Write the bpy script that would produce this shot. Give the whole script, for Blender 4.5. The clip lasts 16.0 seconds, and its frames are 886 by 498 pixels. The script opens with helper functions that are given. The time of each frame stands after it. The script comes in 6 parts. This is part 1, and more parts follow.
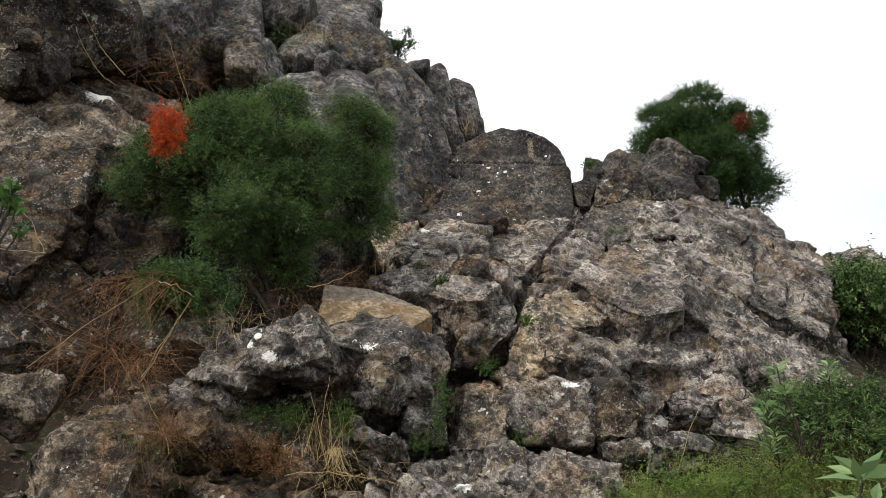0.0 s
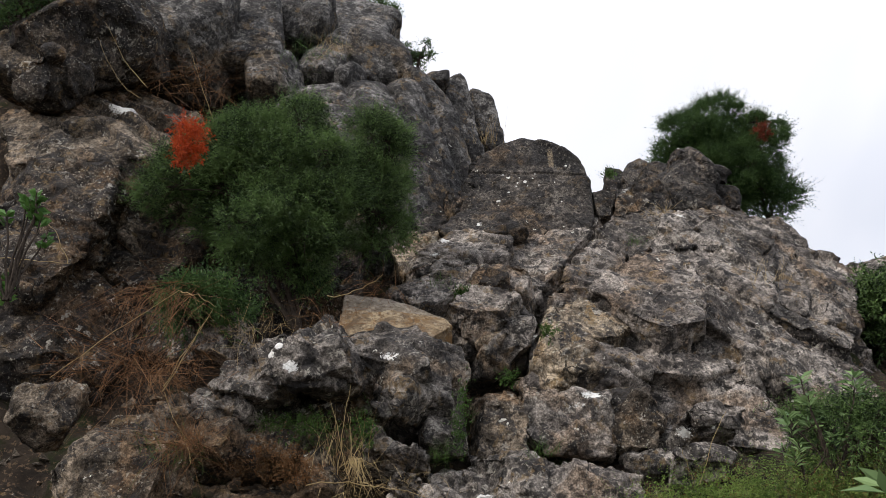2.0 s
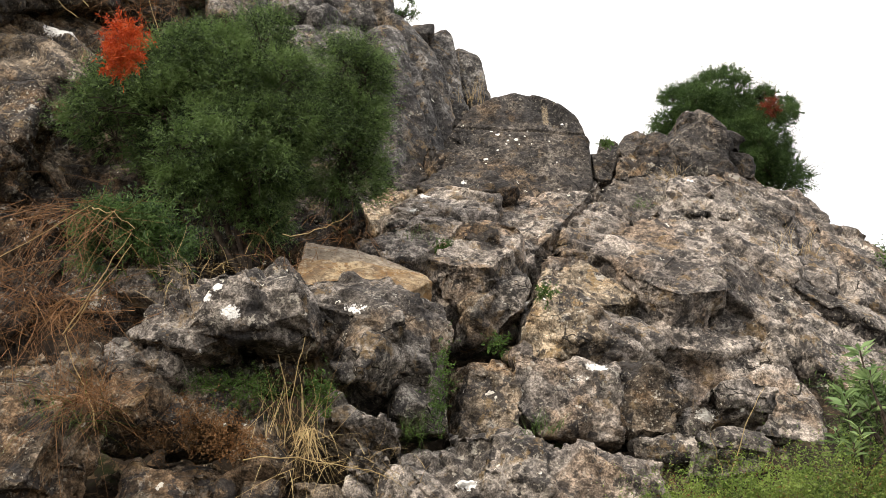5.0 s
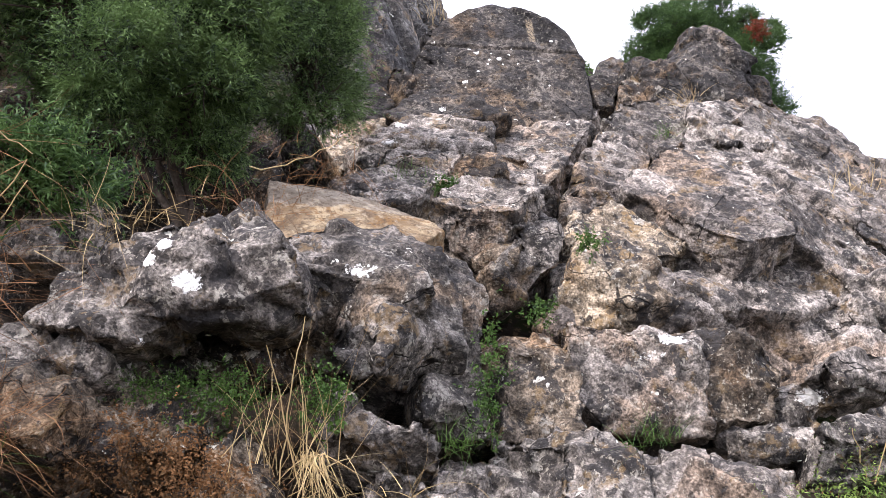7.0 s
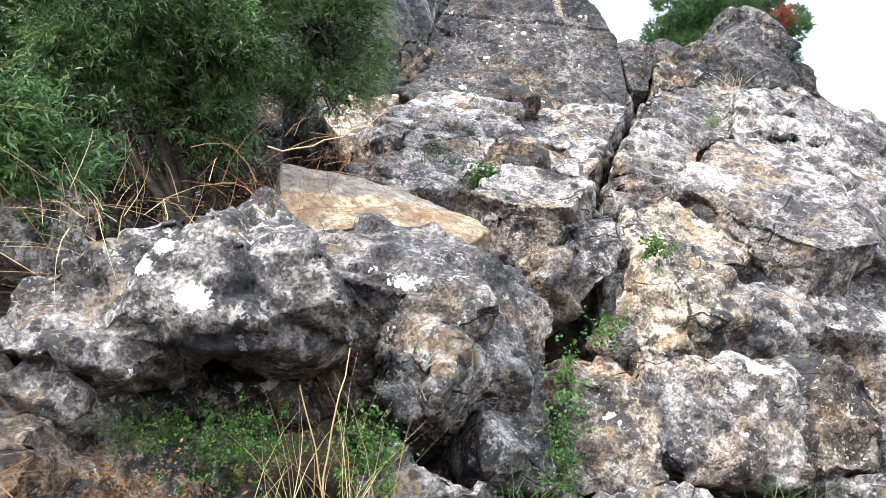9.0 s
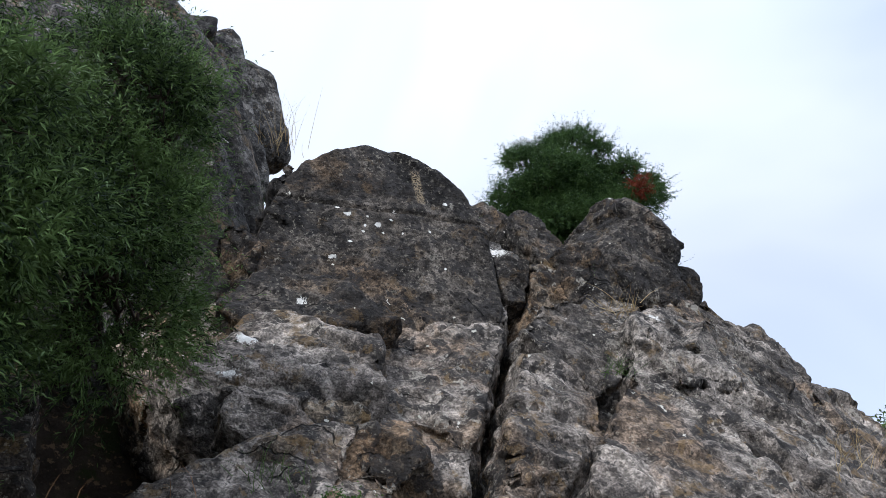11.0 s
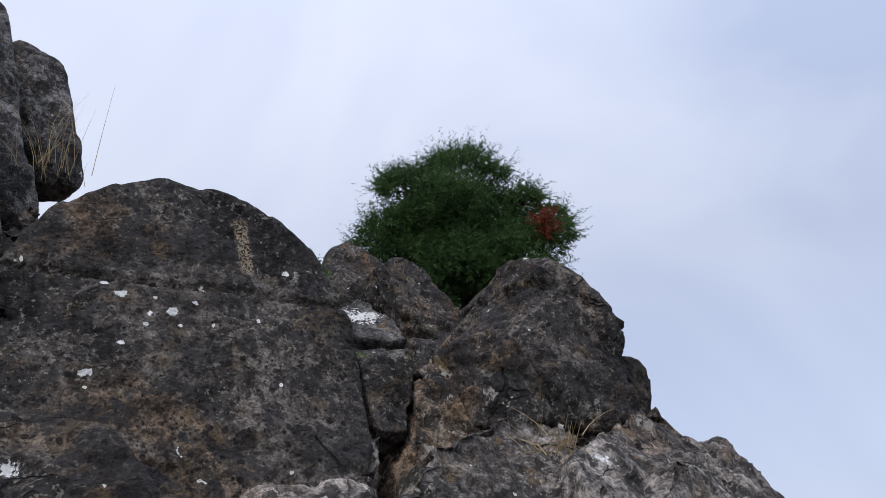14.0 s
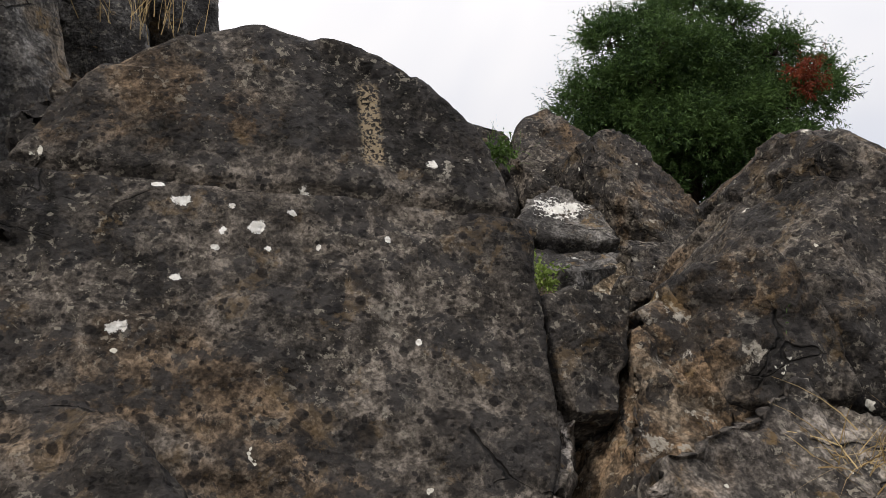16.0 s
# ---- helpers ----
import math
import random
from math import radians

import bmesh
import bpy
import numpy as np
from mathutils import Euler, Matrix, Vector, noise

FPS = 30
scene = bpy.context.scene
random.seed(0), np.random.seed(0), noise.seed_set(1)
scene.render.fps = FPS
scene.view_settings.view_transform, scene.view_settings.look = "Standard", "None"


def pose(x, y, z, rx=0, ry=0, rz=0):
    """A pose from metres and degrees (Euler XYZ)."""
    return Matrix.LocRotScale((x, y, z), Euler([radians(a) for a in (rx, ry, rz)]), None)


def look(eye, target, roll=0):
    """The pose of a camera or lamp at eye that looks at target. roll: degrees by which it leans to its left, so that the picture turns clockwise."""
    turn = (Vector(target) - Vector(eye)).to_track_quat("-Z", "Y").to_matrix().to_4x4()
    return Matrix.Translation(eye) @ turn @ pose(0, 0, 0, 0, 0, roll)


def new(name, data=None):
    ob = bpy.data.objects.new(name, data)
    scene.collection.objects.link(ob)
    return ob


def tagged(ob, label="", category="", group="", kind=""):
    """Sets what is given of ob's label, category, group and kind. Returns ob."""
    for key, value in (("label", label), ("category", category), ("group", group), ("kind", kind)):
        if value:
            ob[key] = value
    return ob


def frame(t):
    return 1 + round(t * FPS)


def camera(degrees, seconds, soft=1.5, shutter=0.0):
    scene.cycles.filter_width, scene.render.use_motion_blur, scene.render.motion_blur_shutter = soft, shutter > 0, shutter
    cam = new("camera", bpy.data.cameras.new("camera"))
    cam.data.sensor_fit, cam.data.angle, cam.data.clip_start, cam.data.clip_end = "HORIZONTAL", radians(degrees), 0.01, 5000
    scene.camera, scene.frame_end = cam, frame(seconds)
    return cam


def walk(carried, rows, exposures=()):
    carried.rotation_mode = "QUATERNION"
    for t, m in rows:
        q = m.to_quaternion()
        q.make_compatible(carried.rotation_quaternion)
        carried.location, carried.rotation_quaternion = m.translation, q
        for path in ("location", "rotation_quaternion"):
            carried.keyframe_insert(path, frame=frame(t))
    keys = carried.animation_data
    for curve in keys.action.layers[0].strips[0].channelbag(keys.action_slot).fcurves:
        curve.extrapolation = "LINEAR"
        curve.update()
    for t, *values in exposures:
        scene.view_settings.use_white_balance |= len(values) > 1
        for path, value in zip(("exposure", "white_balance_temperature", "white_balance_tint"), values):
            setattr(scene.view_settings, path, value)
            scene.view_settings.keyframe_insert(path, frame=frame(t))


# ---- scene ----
cam = camera(53.3, 16.0, soft=0.55)
PATH = [
    (0, (0.108, 0.069, 1.43), (0.072, 1.98, 2.019), -0.9),
    (0.5, (0.107, 0.052, 1.435), (0.068, 1.957, 2.043), -0.8),
    (1, (0.108, 0.036, 1.446), (0.06, 1.939, 2.061), -0.6),
    (1.5, (0.106, 0.04, 1.436), (0.041, 1.942, 2.052), -0.6),
    (2, (0.106, 0.068, 1.428), (0.026, 1.971, 2.04), -0.6),
    (2.5, (0.093, 0.108, 1.408), (0.019, 2.011, 2.019), -1.0),
    (3, (0.09, 0.183, 1.391), (0.044, 2.087, 2.003), -1.3),
    (5.5, (-0.012, 1.138, 1.397), (-0.018, 3.039, 2.018), 1.5),
    (6, (-0.147, 1.446, 1.541), (-0.114, 3.353, 2.144), 1.0),
    (6.5, (-0.246, 1.639, 1.65), (-0.147, 3.557, 2.208), -0.3),
    (7, (-0.324, 1.781, 1.66), (-0.13, 3.706, 2.166), -1.7),
    (7.5, (-0.394, 1.908, 1.653), (-0.159, 3.837, 2.128), -4.5),
    (8, (-0.418, 2.04, 1.743), (-0.18, 3.986, 2.138), -5.3),
    (8.5, (-0.432, 2.15, 1.866), (-0.161, 4.096, 2.242), -3.7),
    (9, (-0.478, 2.235, 1.834), (-0.221, 4.163, 2.299), -0.4),
    (9.5, (-0.557, 2.452, 2.012), (-0.247, 4.329, 2.63), 0.3),
    (10, (-0.567, 2.622, 2.256), (-0.013, 4.447, 2.859), -1.1),
    (12.5, (-0.21, 3.524, 2.884), (0.474, 5.251, 3.626), -2.8),
    (13, (-0.182, 3.719, 2.901), (0.506, 5.447, 3.637), -2.5),
    (13.5, (-0.112, 3.908, 3.19), (0.695, 5.547, 4.005), -3.9),
    (14, (0.026, 3.99, 3.296), (0.948, 5.644, 3.941), -4.0),
    (14.5, (0.198, 4.196, 3.303), (1.132, 5.872, 3.867), -2.2),
    (15, (0.36, 4.436, 3.406), (1.146, 6.206, 3.905), -0.4),
    (15.5, (0.424, 4.593, 3.554), (1.086, 6.432, 3.978), 0.1),
    (16, (0.4, 4.733, 3.597), (0.898, 6.634, 3.97), -0.6),
]
LIGHTEN = [
    (0.0, 0.1, 6700, 8), (0.5, -0.22, 6550, 8), (1.0, -0.55, 6400, 10), (2.0, -0.2, 6500, 12), (3.0, 0.0, 6600, 12), (5.5, 0.72, 7400, 12), (6.0, 0.32, 6400, 14),
    (6.5, 0.75, 6600, 20), (7.0, 1.1, 6200, 20), (7.5, 1.2, 6200, 18), (8.0, 1.5, 6200, 16), (8.5, 1.8, 6100, 12), (9.0, 1.8, 5800, 10), (9.5, 1.1, 6000, 8), (10.0, 0.45, 6000, 8),
    (12.5, -0.35, 5550, 14), (13.5, -0.35, 5700, 13), (14.0, -0.6, 5800, 14), (14.5, -0.55, 5900, 12), (15.0, -0.45, 6050, 10), (15.5, -0.5, 5950, 10), (16.0, -0.25, 6900, 12),
]
walk(cam, [(t, look(eye, target, roll)) for t, eye, target, roll in PATH], LIGHTEN)

# ---- light ----
world = bpy.data.worlds.new("overcast_sky")
scene.world = world
world.use_nodes = True
wn, wl = world.node_tree.nodes, world.node_tree.links
wn.clear()
SUN_ELEV, SUN_ROT = radians(44), radians(234)
sky = wn.new("ShaderNodeTexSky")
sky.sky_type, sky.sun_disc, sky.sun_elevation, sky.sun_rotation = "NISHITA", False, SUN_ELEV, SUN_ROT
w_out, w_bg = wn.new("ShaderNodeOutputWorld"), wn.new("ShaderNodeBackground")
w_co, w_noise, w_ramp = wn.new("ShaderNodeTexCoord"), wn.new("ShaderNodeTexNoise"), wn.new("ShaderNodeValToRGB")
w_dim, w_mix = wn.new("ShaderNodeMix"), wn.new("ShaderNodeMix")
w_noise.inputs["Scale"].default_value, w_noise.inputs["Detail"].default_value = 1.7, 4.0
w_noise.inputs["Distortion"].default_value = 0.5
w_ramp.color_ramp.elements[0].position, w_ramp.color_ramp.elements[0].color = 0.36, (0.66, 0.72, 0.85, 1)
w_ramp.color_ramp.elements[1].position, w_ramp.color_ramp.elements[1].color = 0.68, (1.02, 1.03, 1.06, 1)
w_dim.data_type = w_mix.data_type = "RGBA"
w_dim.blend_type = "MULTIPLY"
w_dim.inputs["Factor"].default_value = 1.0
w_dim.inputs[7].default_value = (0.1, 0.1, 0.1, 1)
w_mix.inputs["Factor"].default_value = 0.88
wl.new(w_co.outputs["Generated"], w_noise.inputs["Vector"])
wl.new(w_noise.outputs["Fac"], w_ramp.inputs["Fac"])
wl.new(sky.outputs["Color"], w_dim.inputs[6])
wl.new(w_dim.outputs[2], w_mix.inputs[6])
wl.new(w_ramp.outputs["Color"], w_mix.inputs[7])
w_split, w_up, w_grow, w_lift = wn.new("ShaderNodeSeparateXYZ"), wn.new("ShaderNodeMapRange"), wn.new("ShaderNodeValToRGB"), wn.new("ShaderNodeVectorMath")
wl.new(w_co.outputs["Generated"], w_split.inputs[0])
wl.new(w_split.outputs["Z"], w_up.inputs["Value"])
w_up.inputs["From Min"].default_value, w_up.inputs["From Max"].default_value = -1.0, 1.0
wl.new(w_up.outputs[0], w_grow.inputs["Fac"])
# far land below the horizon, then the overcast sky, brightest overhead
for w_place, w_value in ((0.485, 0.16), (0.505, 1.15), (0.65, 1.0), (0.80, 1.25), (1.0, 1.95)):
    w_stop = w_grow.color_ramp.elements.new(w_place)
    w_stop.color = (w_value / 2, w_value / 2, w_value / 2, 1)
for w_end, w_value in ((0, 0.16), (-1, 1.95)):
    w_grow.color_ramp.elements[w_end].color = (w_value / 2, w_value / 2, w_value / 2, 1)
w_lift.operation = "SCALE"
wl.new(w_mix.outputs[2], w_lift.inputs[0])
wl.new(w_grow.outputs["Color"], w_lift.inputs["Scale"])
wl.new(w_lift.outputs[0], w_bg.inputs["Color"])
w_bg.inputs["Strength"].default_value = 2.4
wl.new(w_bg.outputs["Background"], w_out.inputs["Surface"])

sun = new("sun", bpy.data.lights.new("sun", "SUN"))
sun.data.energy, sun.data.angle, sun.data.color = 2.6, radians(9), (1.0, 0.95, 0.88)
sun.matrix_world = look((-11, -3, 16), (0, 5, 3))

# ---- materials ----


class Nodes:
    """Short forms for building one material."""

    def __init__(self, name):
        self.mat = bpy.data.materials.new(name)
        self.mat.use_nodes = True
        self.tree = self.mat.node_tree
        self.tree.nodes.clear()
        self.out = self.tree.nodes.new("ShaderNodeOutputMaterial")
        self.bsdf = self.tree.nodes.new("ShaderNodeBsdfPrincipled")
        self.bsdf.inputs["Specular IOR Level"].default_value = 0.15
        self.link(self.bsdf.outputs[0], self.out.inputs["Surface"])
        self.pos = self.tree.nodes.new("ShaderNodeNewGeometry").outputs["Position"]

    def link(self, a, b):
        self.tree.links.new(a, b)

    def put(self, socket, value):
        if hasattr(value, "links"):
            self.link(value, socket)
        else:
            socket.default_value = value

    def noise(self, scale, detail=5.0, rough=0.6, distort=0.0, vector=None):
        n = self.tree.nodes.new("ShaderNodeTexNoise")
        self.put(n.inputs["Vector"], vector or self.pos)
        n.inputs["Scale"].default_value, n.inputs["Detail"].default_value = scale, detail
        n.inputs["Roughness"].default_value, n.inputs["Distortion"].default_value = rough, distort
        return n.outputs["Fac"]

    def moved(self, scale, amount):
        """The place, pushed about by a noise."""
        n = self.tree.nodes.new("ShaderNodeTexNoise")
        self.link(self.pos, n.inputs["Vector"])
        n.inputs["Scale"].default_value, n.inputs["Detail"].default_value = scale, 4.0
        v = self.tree.nodes.new("ShaderNodeVectorMath")
        v.operation = "MULTIPLY_ADD"
        self.link(n.outputs["Color"], v.inputs[0])
        v.inputs[1].default_value = (amount, amount, amount)
        self.link(self.pos, v.inputs[2])
        return v.outputs[0]

    def voronoi(self, scale, feature="F1", vector=None, randomness=1.0):
        n = self.tree.nodes.new("ShaderNodeTexVoronoi")
        n.feature = feature
        self.put(n.inputs["Vector"], vector or self.pos)
        n.inputs["Scale"].default_value, n.inputs["Randomness"].default_value = scale, randomness
        return n

    def ramp(self, fac, lo, hi, a=0.0, b=1.0):
        n = self.tree.nodes.new("ShaderNodeMapRange")
        n.interpolation_type = "SMOOTHSTEP"
        self.put(n.inputs["Value"], fac)
        for k, v in zip(("From Min", "From Max", "To Min", "To Max"), (lo, hi, a, b)):
            n.inputs[k].default_value = v
        return n.outputs[0]

    def math(self, op, a, b=0.0):
        n = self.tree.nodes.new("ShaderNodeMath")
        n.operation = op
        self.put(n.inputs[0], a)
        self.put(n.inputs[1], b)
        return n.outputs[0]

    def mix(self, fac, a, b, blend="MIX"):
        n = self.tree.nodes.new("ShaderNodeMix")
        n.data_type, n.blend_type = "RGBA", blend
        self.put(n.inputs["Factor"], fac)
        self.put(n.inputs[6], (*a, 1) if isinstance(a, tuple) else a)
        self.put(n.inputs[7], (*b, 1) if isinstance(b, tuple) else b)
        return n.outputs[2]

    def bump(self, height, strength, distance, normal=None):
        n = self.tree.nodes.new("ShaderNodeBump")
        n.inputs["Strength"].default_value, n.inputs["Distance"].default_value = strength, distance
        self.put(n.inputs["Height"], height)
        if normal:
            self.link(normal, n.inputs["Normal"])
        return n.outputs[0]

    def done(self, color, rough, normal=None):
        self.put(self.bsdf.inputs["Base Color"], (*color, 1) if isinstance(color, tuple) else color)
        self.put(self.bsdf.inputs["Roughness"], rough)
        if normal:
            self.link(normal, self.bsdf.inputs["Normal"])
        return self.mat


def lichen_group():
    """Broad white lichen patches at their places on the stones, with ragged rims."""
    g = bpy.data.node_groups.new("lichen_patches", "ShaderNodeTree")
    g.interface.new_socket("Fac", in_out="OUTPUT", socket_type="NodeSocketFloat")
    out = g.nodes.new("NodeGroupOutput")
    geo, ragged = g.nodes.new("ShaderNodeNewGeometry"), g.nodes.new("ShaderNodeTexNoise")
    ragged.inputs["Scale"].default_value, ragged.inputs["Detail"].default_value, ragged.inputs["Roughness"].default_value = 75, 7, 0.7
    g.links.new(geo.outputs["Position"], ragged.inputs["Vector"])
    last = None
    for x, y, z, rx, ry, rz in PATCHES:
        sub, mul, length = (g.nodes.new("ShaderNodeVectorMath") for _ in range(3))
        sub.operation, mul.operation, length.operation = "SUBTRACT", "MULTIPLY", "LENGTH"
        sub.inputs[1].default_value = (x, y, z)
        mul.inputs[1].default_value = (1 / rx, 1 / ry, 1 / rz)
        g.links.new(geo.outputs["Position"], sub.inputs[0])
        g.links.new(sub.outputs[0], mul.inputs[0])
        g.links.new(mul.outputs[0], length.inputs[0])
        if last is None:
            last = length.outputs["Value"]
        else:
            least = g.nodes.new("ShaderNodeMath")
            least.operation = "MINIMUM"
            g.links.new(last, least.inputs[0])
            g.links.new(length.outputs["Value"], least.inputs[1])
            last = least.outputs[0]
    add, edge = g.nodes.new("ShaderNodeMath"), g.nodes.new("ShaderNodeMapRange")
    add.operation = "MULTIPLY_ADD"
    g.links.new(ragged.outputs["Fac"], add.inputs[0])
    add.inputs[1].default_value = 2.6
    g.links.new(last, add.inputs[2])
    g.links.new(add.outputs[0], edge.inputs["Value"])
    for k, v in zip(("From Min", "From Max", "To Min", "To Max"), (2.10, 2.25, 1.0, 0.0)):
        edge.inputs[k].default_value = v
    g.links.new(edge.outputs[0], out.inputs[0])
    return g


PATCHES = []


def patch(x, y, z, r, wide=1.0):
    PATCHES.append((x, y, z, r * wide, r * 2.2, r))


patch(1.032, 5.15, 2.716, 0.024)
patch(-2.30, 5.42, 4.25, 0.08, 1.4)
patch(-2.26, 5.42, 4.36, 0.05, 1.3)
patch(-0.11, 5.66, 3.278, 0.026, 1.5)
patch(0.12, 6.0, 3.50, 0.022, 1.4)
patch(-0.18, 5.49, 3.15, 0.026, 1.5)
patch(1.49, 5.90, 3.48, 0.030, 1.6)
patch(1.44, 7.15, 4.08, 0.028, 2.4)
patch(1.48, 7.28, 4.28, 0.065, 1.6)
patch(0.104, 3.94, 1.568, 0.022, 1.8)
patch(-0.82, 3.83, 1.95, 0.03, 1.2)
patch(-0.800, 3.79, 2.170, 0.020, 1.0)
patch(-0.765, 3.79, 2.205, 0.020, 1.1)
patch(-0.705, 3.76, 2.108, 0.024, 1.4)
patch(-0.310, 4.020, 2.205, 0.026, 1.7)
patch(0.557, 4.338, 2.004, 0.022, 2.2)
patch(0.640, 4.393, 2.059, 0.022, 2.2)
patch(-0.808, 3.791, 1.960, 0.030, 1.0)
patch(1.087, 4.457, 1.879, 0.030, 1.6)
patch(0.423, 6.210, 3.946, 0.006, 1.2)
patch(0.465, 6.195, 3.908, 0.012, 1.3)
patch(0.410, 6.193, 3.901, 0.008, 1.0)
patch(0.341, 6.214, 3.953, 0.010, 1.8)
patch(0.398, 6.182, 3.871, 0.006, 1.6)
patch(0.483, 6.180, 3.871, 0.006, 1.0)
patch(0.340, 6.162, 3.817, 0.007, 1.5)
patch(0.545, 6.221, 3.980, 0.010, 1.2)
patch(0.521, 6.205, 3.937, 0.007, 1.3)
patch(0.260, 6.131, 3.733, 0.011, 1.6)
patch(0.682, 6.186, 3.894, 0.006, 1.0)
patch(0.566, 6.181, 3.877, 0.006, 0.8)
patch(0.777, 6.245, 4.052, 0.010, 1.0)
patch(0.303, 6.227, 3.982, 0.006, 2.0)
patch(0.720, 6.117, 3.715, 0.005, 1.0)
patch(0.96, 6.45, 4.17, 0.04, 1.3)
LICHEN_PATCHES = lichen_group()


def limestone(name, dark, pale, stain, stain_amount, lichen, black, spots, cream=0.5, ochre_show=0.45, streak=None, pitted=0.0):
    """Weathered limestone: clouded greys, iron stain, black and cream lichen crusts, white spots, pits and pores."""
    m = Nodes(name)
    base = m.mix(m.ramp(m.noise(3.2, 8, 0.6, 0.4), 0.38, 0.62), dark, pale)
    base = m.mix(m.ramp(m.noise(1.9, 7, 0.62, 0.6, m.moved(3.0, 0.25)), 0.55 - stain_amount, 0.64 - stain_amount, 0.0, 0.75), base, stain)
    grain = m.ramp(m.noise(36, 7, 0.68), 0.37, 0.63, 0.5, 1.5)
    blotch = m.ramp(m.noise(10.5, 7, 0.64, 0.5), 0.38, 0.62, 0.5, 1.4)
    speckle = m.ramp(m.noise(140, 4, 0.65), 0.36, 0.64, 0.55, 1.45)
    for amount in (grain, blotch, speckle):
        n = m.tree.nodes.new("ShaderNodeVectorMath")
        n.operation = "SCALE"
        m.link(base, n.inputs[0])
        m.link(amount, n.inputs["Scale"])
        base = n.outputs[0]
    soot = m.ramp(m.noise(9.0, 10, 0.66, 0.35), 0.56 - black, 0.58 - black)
    base = m.mix(m.math("MULTIPLY", soot, m.ramp(m.noise(48, 5, 0.65), 0.34, 0.50, 0.35, 0.9)), base, m.mix(grain, (0.012, 0.011, 0.011), (0.036, 0.033, 0.031)))
    where = m.ramp(m.noise(2.6, 6, 0.62, 0.3), 0.44 - lichen, 0.60 - lichen)
    crust = m.ramp(m.noise(17, 10, 0.70, 0.2), 0.575, 0.59)
    base = m.mix(m.math("MULTIPLY", m.math("MULTIPLY", crust, where), m.ramp(m.noise(80, 4, 0.65), 0.40, 0.52, 0.35, 1.0)), base, m.mix(m.noise(9, 3), (0.26, 0.235, 0.185), (0.46, 0.43, 0.375)))
    fleck = m.ramp(m.noise(62, 6, 0.68), 0.585, 0.60)
    base = m.mix(m.math("MULTIPLY", m.math("MULTIPLY", fleck, cream), m.ramp(m.noise(3.1, 6, 0.62), 0.40, 0.58, 0.2, 1.0)), base, (0.50, 0.455, 0.365))
    ochre = m.ramp(m.noise(7.5, 10, 0.70, 0.3), 0.57, 0.60)
    base = m.mix(m.math("MULTIPLY", ochre, m.math("MULTIPLY", m.ramp(m.noise(60, 4, 0.6), 0.38, 0.56, 0.3, 1.0), ochre_show)), base, (0.25, 0.165, 0.075))
    for scale, cut, size in ((11.0, 0.74, 0.36), (22.0, 0.68, 0.36)):
        dot = m.voronoi(scale, vector=m.moved(34.0, 0.035))
        dark_dot = m.math("MULTIPLY", m.math("GREATER_THAN", m.mix(0.0, dot.outputs["Color"], (0, 0, 0)), cut), m.ramp(dot.outputs["Distance"], size, size - 0.09))
        base = m.mix(m.math("MULTIPLY", dark_dot, 0.72), base, (0.018, 0.016, 0.015))
    if pitted:
        for scale, cut in ((34.0, 0.62), (70.0, 0.6)):
            pore = m.voronoi(scale, vector=m.moved(60.0, 0.012))
            pore = m.math("MULTIPLY", m.math("GREATER_THAN", m.mix(0.0, pore.outputs["Color"], (0, 0, 0)), cut), m.ramp(pore.outputs["Distance"], 0.36, 0.24))
            base = m.mix(m.math("MULTIPLY", pore, pitted), base, (0.010, 0.009, 0.009))
    for scale, cut, size in ((6.0, 0.985 - spots, 0.20), (15.0, 0.95 - spots, 0.25), (33.0, 0.92 - spots, 0.28)):
        v = m.voronoi(scale, vector=m.moved(26.0, 0.09))
        some = m.math("GREATER_THAN", m.mix(0.0, v.outputs["Color"], (0, 0, 0)), cut)
        spot = m.math("MULTIPLY", some, m.ramp(v.outputs["Distance"], size, size - 0.04))
        base = m.mix(m.math("MULTIPLY", spot, m.ramp(m.noise(60, 4), 0.3, 0.5, 0.35, 1.0)), base, (0.60, 0.575, 0.50))
    turn = m.tree.nodes.new("ShaderNodeMapping")
    turn.inputs["Rotation"].default_value = (0.3, 0.62, 0.2)
    turn.inputs["Scale"].default_value = (1.0, 1.4, 2.4)
    m.link(m.moved(5.0, 0.16), turn.inputs["Vector"])
    cracks = m.ramp(m.voronoi(2.6, "DISTANCE_TO_EDGE", turn.outputs[0]).outputs["Distance"], 0.012, 0.003)
    cracks = m.math("MULTIPLY", cracks, m.ramp(m.noise(3.0, 3), 0.54, 0.60))
    base = m.mix(m.math("MULTIPLY", cracks, 0.9), base, (0.012, 0.011, 0.010))
    if streak:
        apart = m.tree.nodes.new("ShaderNodeSeparateXYZ")
        m.link(m.moved(14.0, 0.02), apart.inputs[0])
        across = m.ramp(m.math("ABSOLUTE", m.math("SUBTRACT", apart.outputs["X"], streak[0])), 0.026, 0.014)
        along = m.ramp(m.math("ABSOLUTE", m.math("SUBTRACT", apart.outputs["Z"], streak[1])), 0.105, 0.075)
        band = m.math("MULTIPLY", m.math("MULTIPLY", across, along), m.ramp(m.noise(150, 4, 0.6), 0.47, 0.53))
        base = m.mix(m.math("MULTIPLY", band, 0.85), base, (0.30, 0.235, 0.15))
    g = m.tree.nodes.new("ShaderNodeGroup")
    g.node_tree = LICHEN_PATCHES
    base = m.mix(g.outputs[0], base, m.mix(m.ramp(m.noise(90, 5), 0.35, 0.65), (0.64, 0.62, 0.57), (0.80, 0.79, 0.75)))
    pits = m.ramp(m.voronoi(58, vector=m.moved(30, 0.03)).outputs["Distance"], 0.05, 0.5)
